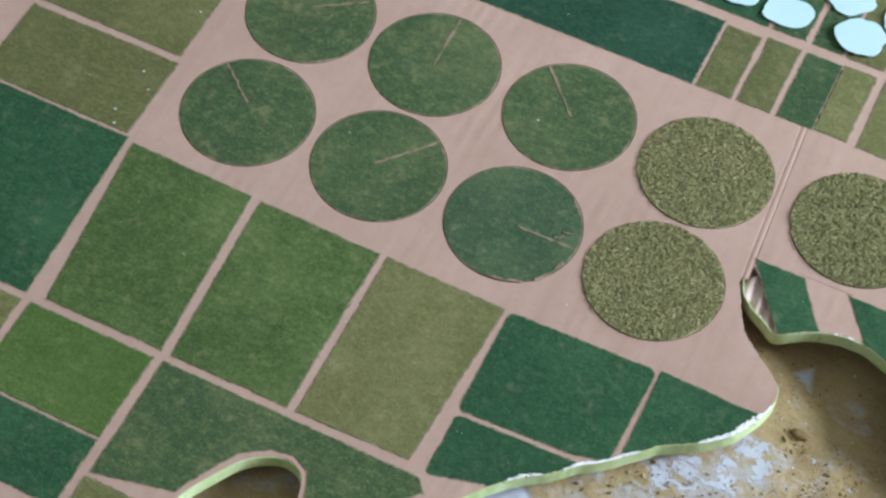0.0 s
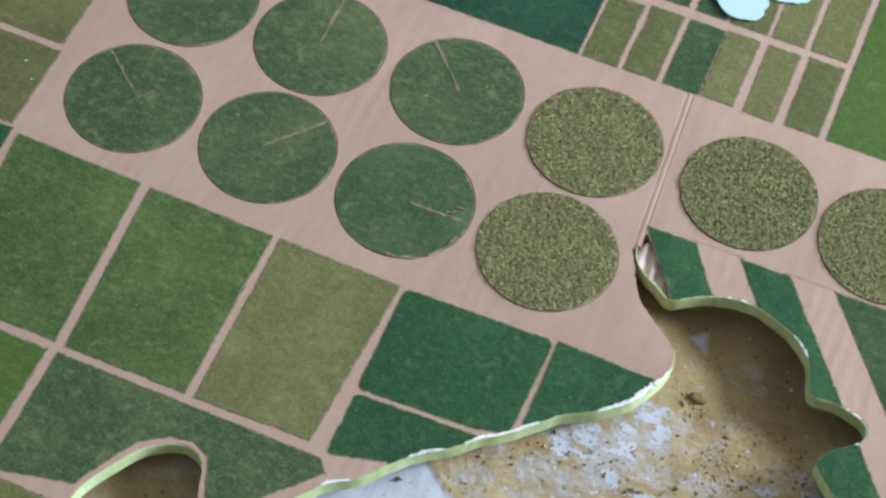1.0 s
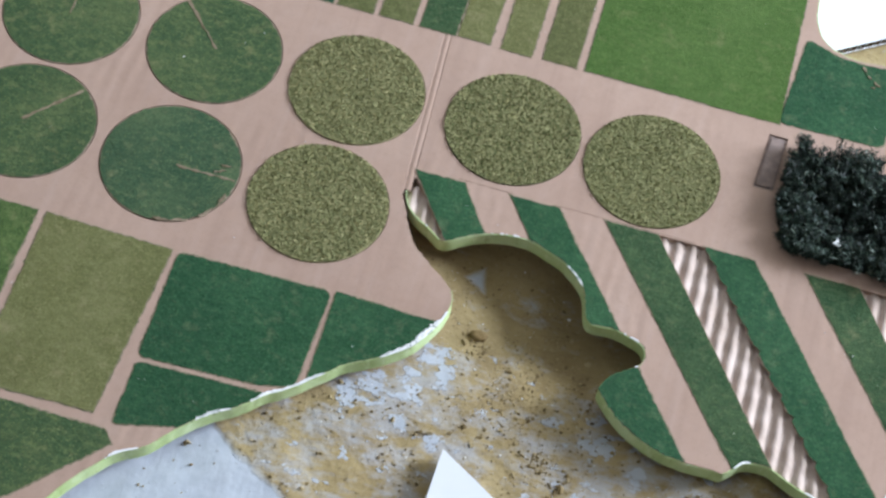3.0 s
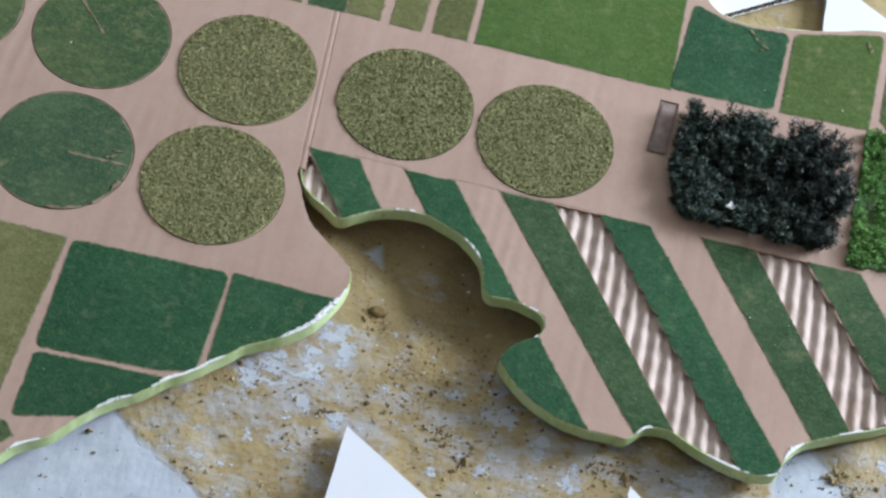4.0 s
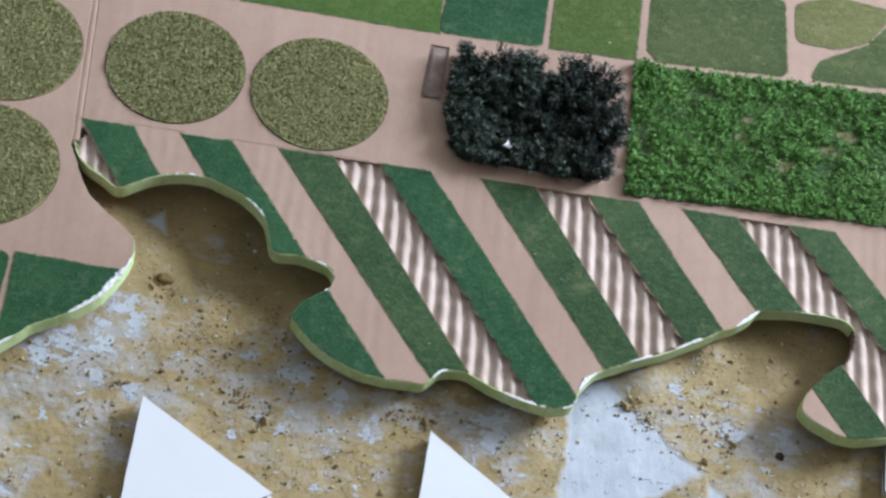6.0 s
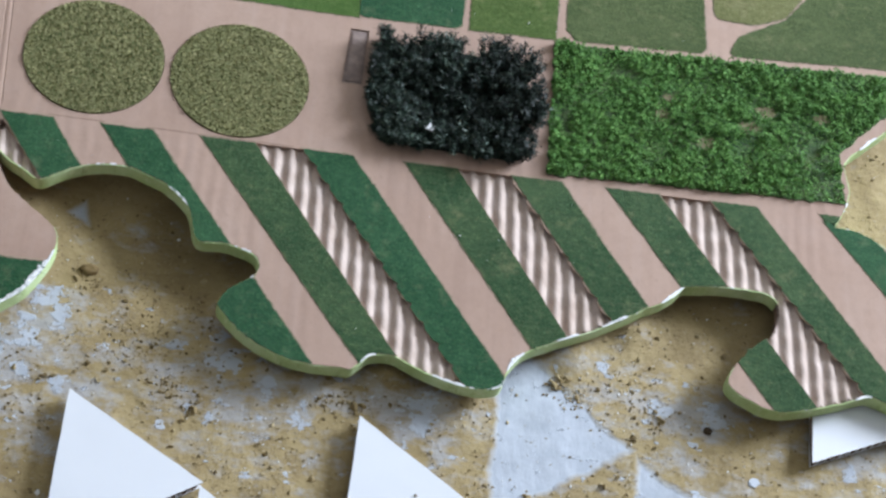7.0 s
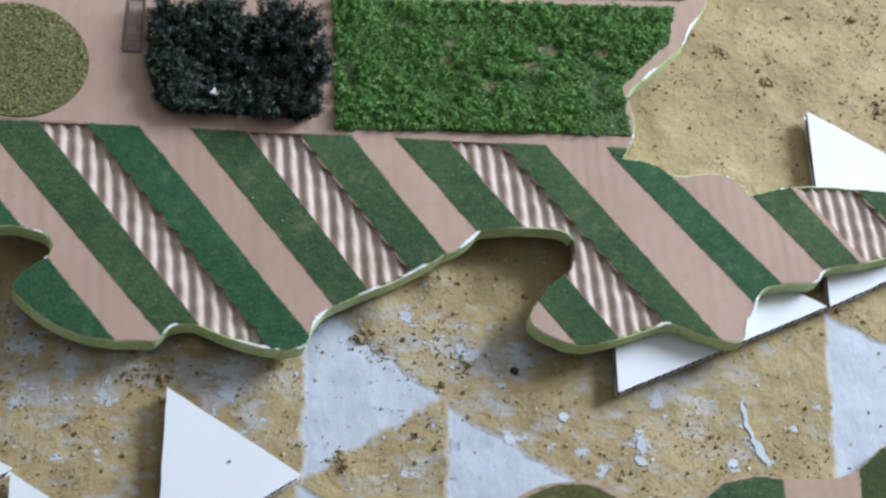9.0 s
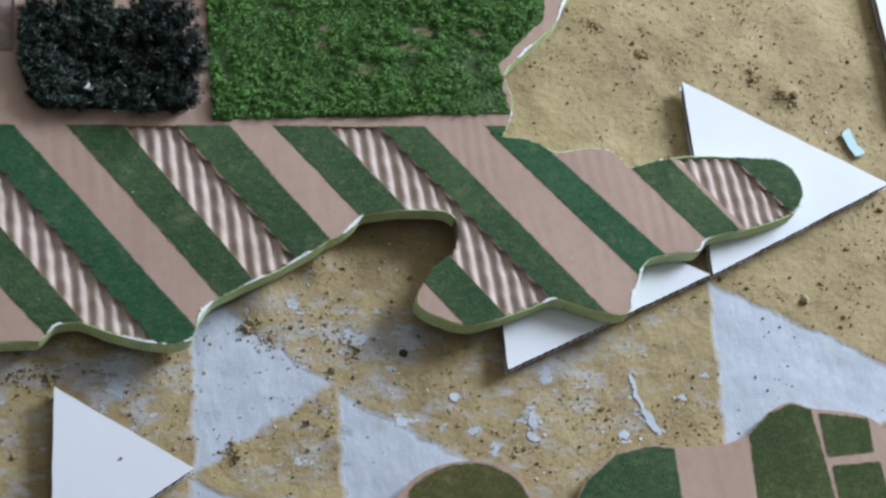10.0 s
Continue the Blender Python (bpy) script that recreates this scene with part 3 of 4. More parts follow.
def build_fluted(a, sa, b, sb, top, hollow_at, north, south, inside_of):
    """Bare flutes of one peeled strip; they run on a little under the paper to the east."""
    ys = np.arange(north, south, -1.5)
    n = int((b - a + 10) / 0.5)
    verts, faces = [], []
    for y in ys:
        x = np.linspace(a - 0.5 + sa * (600 - y), b + 8.5 + sb * (600 - y), n)
        wave = 0.5 - 0.5 * np.cos(2 * math.pi * (x - hollow_at + 0.12 * math.sin(y * 0.11) + 0.08 * math.sin(y * 0.37)) / PITCH)
        z = TOP - 3.1 + 2.0 * wave ** 0.8 + 0.25 * math.sin(y * 0.23 + x[0]) * wave - 0.2 * rng.random(n)
        verts += np.c_[x, np.full(n, y), z].tolist()
    verts = np.array(verts)
    inside = within(verts[:, :2], inside_of)
    for j in range(len(ys) - 1):
        for i in range(n - 1):
            q = (j * n + i, (j + 1) * n + i, (j + 1) * n + i + 1, j * n + i + 1)
            if inside[list(q)].all():
                faces.append(q)
    part("fluted_strip", mesh("fluted_strip", verts, faces, M_FLUTE, True), board, "bare corrugated flutes where the face paper is peeled off")


for s in FLUTED:
    build_fluted(*s, (LANE + 0.0143 * s[2] + 0.5) if s[4] is None else 600, 462, OUTLINE)
build_fluted(-130, 0.70, -113, 0.70, None, -104.0, 592, 558, coast_a)


def frayed(poly):
    """An outline with its edge worn back here and there, but for its corners."""
    a, b = poly - np.roll(poly, 1, 0), np.roll(poly, -1, 0) - poly
    d = a + b
    size = np.linalg.norm(d, axis=1)[:, None] + 1e-9
    inward = np.c_[-d[:, 1], d[:, 0]] / size
    if (poly[:, 0] * np.roll(poly[:, 1], -1) - np.roll(poly[:, 0], -1) * poly[:, 1]).sum() < 0:
        inward = -inward
    straight = (a * b).sum(1) > 0.85 * np.linalg.norm(a, axis=1) * np.linalg.norm(b, axis=1)
    gone = np.array([max(0.0, 1.3 * noise.noise(Vector((x * 0.06, y * 0.06, 6.0))) - 0.25) + max(0.0, 0.45 * noise.noise(Vector((x * 0.5, y * 0.5, 2.0)))) for x, y in poly])
    return poly + inward * (np.minimum(gone, 1.5) * straight)[:, None]


def build_field(kind, poly, deep=False, label="", keep_out=None, on=None, outline=None, inlets=True, z=None, jitter=0.16, grow=0.0):
    """One flocked field: a thin mat with blades."""
    z = TOP if z is None else z
    first = poly
    poly = dense(grown(poly, grow), 1.3, 0.05 + jitter) if grow else dense(poly, 1.6, jitter)
    limits = [OUTLINE if outline is None else outline]
    worn = frayed(poly)
    off = [inlet, *fluted[:4]] if inlets else []
    v, f = region([worn, *limits], off)
    reach = np.array([v[k] for t in f for k in t]) if f else poly
    if (reach.min(0) < poly.min(0) - 1).any() or (reach.max(0) > poly.max(0) + 1).any():
        worn = poly
        v, f = region([worn, *limits], off)
    poly = worn
    if not f:
        return
    p = scatter(v, f, 1.1)
    p = p + rng.normal(0, 0.1, p.shape)
    if keep_out is not None:
        p = p[~within(p, keep_out)]
    bv = blades(p, z + 0.2, 2.0, 0.7, 0.40)
    tips = bv[0].reshape(-1, 3, 3)
    out = ~within(tips[:, 2, :2], poly)
    tips[out, 2, :2] = tips[out, 0, :2] * 0.9 + tips[out, 2, :2] * 0.1
    bv = (tips.reshape(-1, 3), bv[1])
    base = slab(v, f, z + (0.14 if deep else 0.05), z + 0.27)
    rim = ([], [])
    if deep:
        ring = region([first, *limits])
        rim = slab(*ring, z - 1.3, z + 0.12)
    else:
        soft = frayed(dense(grown(first, grow + 0.75), 1.1, 0.22))
        fv, ff = region([soft, *limits], off)
        reach = np.array([fv[k] for t in ff for k in t]) if ff else poly
        if (reach.min(0) > poly.min(0) - 2.5).all() and (reach.max(0) < poly.max(0) + 2.5).all():
            rim = slab(fv, ff, z + 0.02, z + 0.10)
    me = mesh("field", *merge(base, bv, rim), M_TURF[kind])
    me.materials.append(M_MAT[kind])
    me.materials.append(M_FRINGE)
    me.polygons.foreach_set("material_index", [1] * len(base[1]) + [0] * len(bv[1]) + [2] * len(rim[1]))
    part("field", me, board if on is None else on, label or TONES[kind])


TONES = {"ink": "very dark blue-green flocked field", "ring": "mixed green flocked field", "grass": "yellow-green flocked field", "khaki": "dark khaki flocked field", "teal": "dark teal flocked field", "deep": "deep green flocked field", "green": "mid green flocked field", "bright": "bright green flocked field", "olive": "dull olive flocked field",
         "sage": "sage green flocked field", "pine": "blue-green flocked field", "moss": "mossy olive flocked field", "brown": "brownish green flocked field"}
FIELDS = [
    ("teal", [(-660, 404), (-438.5, 406), (-444, 513), (-660, 514)]), ("green", [(-425.5, 407), (-359.8, 407.5), (-365.8, 509.5), (-437.3, 511)]), ("green", [(-351.8, 407), (-288, 407.5), (-288.5, 508), (-358, 509)]),
    ("olive", [(-280.5, 407.5), (-221, 409), (-216, 507), (-282, 508)]), ("teal", rounded([(-210, 445), (-151, 448), (-133.5, 452), (-132, 509), (-211, 507)], 4)),
    ("teal", [(-127, 440), (-60, 440), (-60, 509), (-128, 510)]), ("teal", rounded([(-209, 406), (-120, 430), (-140, 443), (-209, 440.5)], 3)),
    ("bright", box(-431, -361, 351, 400)),
    ("ring", [(-353, 400.5), (-212, 400.5), (-207, 395), (-243, 355), (-248.5, 352), (-253.5, 365.5), (-260, 380.5), (-270, 385.3), (-283, 383.2),
              (-296, 374), (-305, 359), (-313, 342), (-353, 333)]),
    ("teal", box(-440, -361, 309, 347)), ("olive", box(-520, -438.5, 351, 399)), ("olive", box(-354, -316, 290, 328)),
    ("khaki", box(-538, -446, 517.5, 570)), ("khaki", box(-536, -448, 577, 660)), ("ink", box(-440, -187, 692, 741)),
    ("khaki", box(-182.5, -164, 692, 739)), ("khaki", box(-158.5, -141, 692.5, 741)), ("deep", box(-135, -116, 692.5, 741)),
    ("olive", box(-113, -96, 693, 742)), ("olive", box(-88.5, -72, 692, 742)), ("khaki", box(-64.5, -46.5, 693, 743)),
    ("teal", box(-300, -164, 750.5, 830)), ("deep", box(-159, -141, 750.5, 830)), ("deep", box(-135, -119, 750.5, 830)),
    ("khaki", box(-114, -94, 750, 830)), ("olive", box(-89, -72, 750, 830)), ("olive", box(-66, -46.5, 750, 830)),
    ("bright", box(-40, 69, 693, 860)),
    ("teal", rounded([(70.5, 694), (127, 696), (130, 751), (109, 748.5), (92, 750), (76, 757)], 4)),
    ("grass", [(133, 696), (181, 698), *rounded([(181, 698), (184, 766), (135, 752), (133, 696)], 4)[5:15].tolist()]),
    ("sage", [(194, 699.3), (266, 704), (269, 708), (268, 757), (264, 761), (230, 769), (197, 767), (191, 761), (188.5, 706)]),
    ("olive", rounded([(276, 731), (299, 730), (318, 739), (335, 765), (300, 768), (276, 758)], 5)),
    ("sage", rounded([(284, 705), (393, 713), (402, 740), (398, 790), (345, 770), (318, 735), (290, 719)], 4)),
]
for kind, poly in FIELDS:
    build_field(kind, poly, grow=0.85)

# slanting strips between the fluted ones
SLANTED = [(-113.5, 0.70, -86, 0.65, None, "teal"), (-61, 0.70, -34.3, 0.741, None, "teal"), (-9, 0.745, 20, 0.70, None, "deep"),
           (45.3, 0.71, 72.7, 0.70, None, "teal"), (100.6, 0.688, 129.4, 0.645, None, "deep"), (159.2, 0.668, 187, 0.66, None, "deep"),
           (212, 0.72, 241.8, 0.69, None, "deep"), (271.5, 0.733, 297, 0.71, None, "deep"), (332.3, 0.763, 355.5, 0.816, 599, "teal"),
           (395.7, 0.737, 425.2, 0.686, 612, "deep"), (465, 0.756, 525, 0.75, 620, "deep")]
for *s, kind in SLANTED:
    build_field(kind, stripe(*s))
build_field("deep", [(331, 604), (346, 604), (342, 597), (334, 599)])

# irrigation circles: a radial track in the plain ones, coarse leaf flakes on the others
TRACKS = {0: (-425, 587, -397, 564), 1: (-293, 588, -317, 560), 2: (-199, 558.5, -231, 558), 4: (-372, 660, -399, 642), 5: (-320, 672, -319, 635), 6: (-262, 666, -236, 638)}
for i, (x, y, kind) in enumerate(CIRCLES):
    r = RADIUS - 0.35
    if kind == "straw":
        v, f = region([disc(x, y, r), OUTLINE])
        p = scatter(v, f, 2.6)
        tuft = np.array([noise.noise(Vector((u * 0.33, w * 0.33, 8.0))) for u, w in p])
        flakes = leaves(p, TOP + 0.3 + np.clip(0.6 + 0.5 * tuft, 0, 1.1) * rng.uniform(0.5, 1.0, len(p)), 2.2, 0.70, 0.25, 0.42)
        part("round_field", mesh("round_field", *merge(slab(v, f, TOP - 1.4, TOP + 0.2), flakes), M_STRAW), board, "round field of coarse olive leaf flakes")
        continue
    x0, y0, x1, y1 = TRACKS[i]
    d = np.array([x1 - x0, y1 - y0]) / math.hypot(x1 - x0, y1 - y0)
    s = np.array([-d[1], d[0]])
    n = 16
    t = np.linspace(0, math.hypot(x1 - x0, y1 - y0), n)
    wide = 0.25 + 0.85 * rng.random(n) ** 2
    mid = np.array([x0, y0]) + t[:, None] * d + rng.normal(0, 0.25, n)[:, None] * s
    track = np.vstack([mid + s * wide[:, None], (mid - s * wide[:, None])[::-1]])
    build_field(kind, disc(x, y, r, 96), deep=True, label="round green flocked field", keep_out=track, jitter=0.22, grow=-0.4)
    v, f = region([track, disc(x, y, r)])
    part("track", mesh("track", *slab(v, f, TOP + 0.1, TOP + 0.5), M_TRACK), board, "scratched bare cardboard line")

v, f = region([groove])
part("groove_floor", mesh("groove_floor", *slab(v, f, TOP - 1.4, TOP - 0.4), M_CARD), board)
PROFILE = ((-2.2, -0.1), (-1.8, -0.3), (-1.2, -0.12), (-0.3, 0.06), (0.7, 0.08), (1.4, -0.05), (1.9, -0.3), (2.2, -0.1))
run = np.linspace(0, 1, 40)
verts = [(-119.25 + 7.0 * t + u + rng.normal(0, 0.08), 691.8 - 108.6 * t, TOP + h + rng.normal(0, 0.05)) for t in run for u, h in PROFILE]
k = len(PROFILE)
part("crease", mesh("crease", verts, [(k * r + c, k * (r + 1) + c, k * (r + 1) + c + 1, k * r + c + 1) for r in range(39) for c in range(k - 1)], M_CARD, True), board, "raised crease between two score lines")
inset = np.array(plot) + np.array([(0.5, -0.5), (-0.5, -0.5), (-0.5, 0.5), (0.5, 0.5)])
v, f = region([inset])
part("small_plot", mesh("small_plot", *slab(v, f, TOP - 1.4, TOP - 0.8), M_DARKCARD), board, "small rectangular cut plot of bare brown board")

inner = np.array(plot) + np.array([(1.9, -1.9), (-1.9, -1.9), (-1.9, 1.9), (1.9, 1.9)])
v, f = region([dense(inner, 2.0, 0.1)])
part("inner_panel", mesh("inner_panel", *slab(v, f, TOP - 0.8, TOP - 0.15), M_DARKCARD), board)
# an added ragged sheet, painted dark in place of the notch's shade
v, f = region([dense([(-111, 577), (-103, 564.5), (-94, 560), (-85, 557), (-79, 550), (-78, 540), (-87, 541), (-100, 553)], 2.0, 0.5)])
part("notch_shade_sheet", mesh("notch_shade_sheet", *slab(v, f, TOP - THICK - 2.0, TOP - 8.0), M_NOTCH_SHADE), board, "ragged sheet coloured dark for the shade deep in the notch")

for x0, x1 in ((-88, -58), (-36, 41)):
    v, f = region([[(x0, 599.3 + 0.008 * x0), (x1, 599.3 + 0.008 * x1), (x1, 599.8 + 0.008 * x1), (x0, 599.7 + 0.008 * x0)]])
    part("cut_line", mesh("cut_line", *slab(v, f, TOP - 0.3, TOP + 0.06), M_CORE), board)


# ---- lime paper edge and torn white paper along it ----
def ribbon(line, name, closed=False):
    n = len(line)
    d = np.gradient(line, axis=0)
    d /= np.linalg.norm(d, axis=1)[:, None] + 1e-9
    out = np.c_[d[:, 1], -d[:, 0]]
    lift = np.array([noise.noise(Vector((x * 0.05, y * 0.05, 9.0))) for x, y in line])
    even = line.copy()
    for _ in range(1):
        even[1:-1] = (even[:-2] + 2 * even[1:-1] + even[2:]) / 4
    rails = []
    for k, (o, z) in enumerate(((0.0, TOP - 0.3), (0.6, TOP - 0.3), (0.6, TOP - THICK + 0.3), (0.0, TOP - THICK + 0.3))):
        rails.append(np.c_[even + out * o + out * (lift[:, None] * 0.4), z + lift * (0.3 if k < 2 else 0.7)])
    verts, faces = [], []
    for k in range(4):
        at = len(verts)
        verts += rails[k].tolist() + rails[(k + 1) % 4].tolist()
        for i in range(n if closed else n - 1):
            j = (i + 1) % n
            bare = (280 < line[i][0] < 312 and 503 < line[i][1] < 545) or (line[i][0] < -74 and 531 < line[i][1] < 577 and line is coast_b) or (closed and line[i][0] > -261 and line[i][1] < 374)
            if not bare:
                faces.append((at + i, at + j, at + n + j, at + n + i))
    part(name, mesh(name, verts, faces, M_RIM, True), board, "lime green paper strip glued round the cut edge")
    # torn paper: a ragged white fringe, wide at some places and missing at others
    steps = np.r_[0, np.cumsum(np.linalg.norm(np.diff(line, axis=0), axis=1))]
    at = np.arange(0, steps[-1], 0.55)
    q, o = (np.c_[np.interp(at, steps, a[:, 0]), np.interp(at, steps, a[:, 1])] for a in (even, out))
    w = np.array([0.75 * noise.noise(Vector((x * 0.05, y * 0.05, 2.0))) + 0.55 * noise.noise(Vector((x * 0.27, y * 0.27, 5.0))) - 0.29
                  + sum(h * math.exp(-((x - u) ** 2 + (y - v) ** 2) / (r * r)) for u, v, r, h in TORN) for x, y in q])
    rag = np.array([0.55 + 0.8 * abs(noise.noise(Vector((x * 0.9, y * 0.9, 7.0)))) for x, y in q])
    w = np.clip(w * rag * rng.uniform(0.55, 1.35, len(q)), 0.0, 3.6)
    m = len(q)
    curl = 0.25 + 0.22 * w * rng.uniform(0.2, 1.0, m)
    verts = np.vstack([np.c_[q + o * 0.65, np.full(m, TOP + 0.22)], np.c_[q - o * w[:, None], TOP + curl], np.c_[q + o * 0.6, np.full(m, TOP - 0.1)]])
    faces = []
    for i in range(m - 1):
        if w[i] > 0.10 and w[i + 1] > 0.10:
            faces += [(i, i + 1, m + i + 1, m + i), (2 * m + i, 2 * m + i + 1, i + 1, i), (m + i, m + i + 1, 2 * m + i + 1, 2 * m + i)]
    if faces:
        part("torn_paper", mesh("torn_paper", verts, faces, M_TORN), board, "torn white paper fringe")


# where the white paper is torn back most: x, y, reach, width
TORN = [(-80, 503, 11, 3.4), (-90, 488, 9, 1.8), (-128, 457, 12, 1.1), (-145, 444, 8, 1.3), (-166, 425, 9, 1.7), (-200, 393, 9, 1.4), (163, 488, 6, 2.4), (155, 473, 5, 1.2), (247, 540, 7, 2.4), (398, 497, 7, 2.0),
        (404, 509, 5, 1.2), (445, 526, 6, 1.3), (-45, 574, 14, 0.35), (-14, 560, 8, 0.7), (22, 533, 8, 0.7), (364, 658, 9, 1.3), (391, 690, 9, 1.5), (130, 472, 9, 1.0), (193, 507, 6, 1.1), (217, 520, 8, 1.2),
        (348, 492, 5, 1.0), (88, 480, 5, 0.9), (508, 550, 8, 0.8)]
ribbon(coast_a, "edge_strip")
ribbon(coast_b, "edge_strip")
ribbon(inlet, "edge_strip", True)

# spacers under the board
for x, y in ((-600, 500), (-420, 470), (-250, 480), (-420, 700), (-250, 620), (-60, 660), (60, 640), (90, 560), (200, 580), (260, 660), (200, 730)):
    v, f = region([box(x - 11, x + 11, y - 11, y + 11)])
    part("spacer", mesh("spacer", *slab(v, f, -1.5, TOP - THICK), M_CORE), board)

# ---- planting on the board ----
M_CRUST = mat_plain("dry_moss", (0.13, 0.125, 0.055), (0.27, 0.215, 0.135), 420, 0.95, 0.4)
BARE_CROP = [(243, 655, 6, 6), (247, 668, 5, 4), (268, 640, 8, 6), (293, 655, 8, 5), (303, 668, 8, 5), (290, 642, 7, 5), (336, 668, 6, 4), (187.5, 643, 4, 11), (330, 645, 11, 13), (336, 622, 9, 12), (222, 680, 9, 4), (214, 650, 4, 4)]


def build_crop():
    poly = dense([(178, 605), (346, 612.5), (344.5, 646), (378, 680), (385, 706), (181, 694.5)], 3.0, 0.5)
    v, f = region([poly, OUTLINE])
    p = scatter(v, f, 1.7)
    thin = np.minimum(1.2, sum(np.exp(-(((p[:, 0] - x) / a) ** 2 + ((p[:, 1] - y) / b) ** 2)) for x, y, a, b in BARE_CROP))
    keep = rng.random(len(p)) > 0.85 * thin
    p, thin = p[keep], thin[keep]
    z = TOP + 0.6 + rng.uniform(0.0, 1.4, len(p)) * (1 - 0.6 * np.minimum(thin, 1))
    # sprigs: leafy clumps of many sizes, thicker along a few ridges
    seed = scatter(v, f, 0.16)
    lush = np.array([noise.noise(Vector((x * 0.045, y * 0.045, 1.0))) + 0.7 * noise.noise(Vector((x * 0.13, y * 0.13, 4.0))) for x, y in seed])
    bare = np.minimum(1.2, sum(np.exp(-(((seed[:, 0] - x) / a) ** 2 + ((seed[:, 1] - y) / b) ** 2)) for x, y, a, b in BARE_CROP))
    keep = (lush > rng.uniform(-0.55, 0.40, len(seed))) & (rng.random(len(seed)) > 1.1 * bare)
    seed, lush = seed[keep], lush[keep]
    reach = rng.lognormal(0.45, 0.38, len(seed)) * (1 + 0.25 * lush)
    pick = np.repeat(np.arange(len(seed)), 18)
    off = rng.normal(0, 0.75, (len(pick), 2)) * reach[pick][:, None]
    tp = seed[pick] + off
    tz = TOP + 1.2 + reach[pick] * 1.6 * np.exp(-(off ** 2).sum(1) / (1.6 * reach[pick] ** 2)) + rng.normal(0, 0.3, len(pick))
    inside = within(tp, poly) & within(tp, OUTLINE)
    tp, tz = tp[inside], tz[inside]
    crop = thing("crop_patch", "bright green leafy ground cover planted on the board", "plants")
    part("mat", mesh("mat", *slab(v, f, TOP + 0.05, TOP + 0.5), M_MAT["ring"]), crop)
    for x, y, a, c in BARE_CROP[:7]:
        bv, bf = region([dense((disc(0, 0, 1.0, 24)) * (a * 0.8, c * 0.8) + (x, y), 1.2, 0.7)])
        part("bare_patch", mesh("bare_patch", *slab(bv, bf, TOP + 0.3, TOP + 0.62), M_CRUST), crop, "thin brown bare patch")
    tagged(part("foliage", mesh("foliage", *merge(leaves(p, z, 1.8, 0.8, 0.4, 0.6), leaves(tp, tz, 2.4, 0.9, 0.40, 0.62)), M_CROP), crop), kind="stuff")


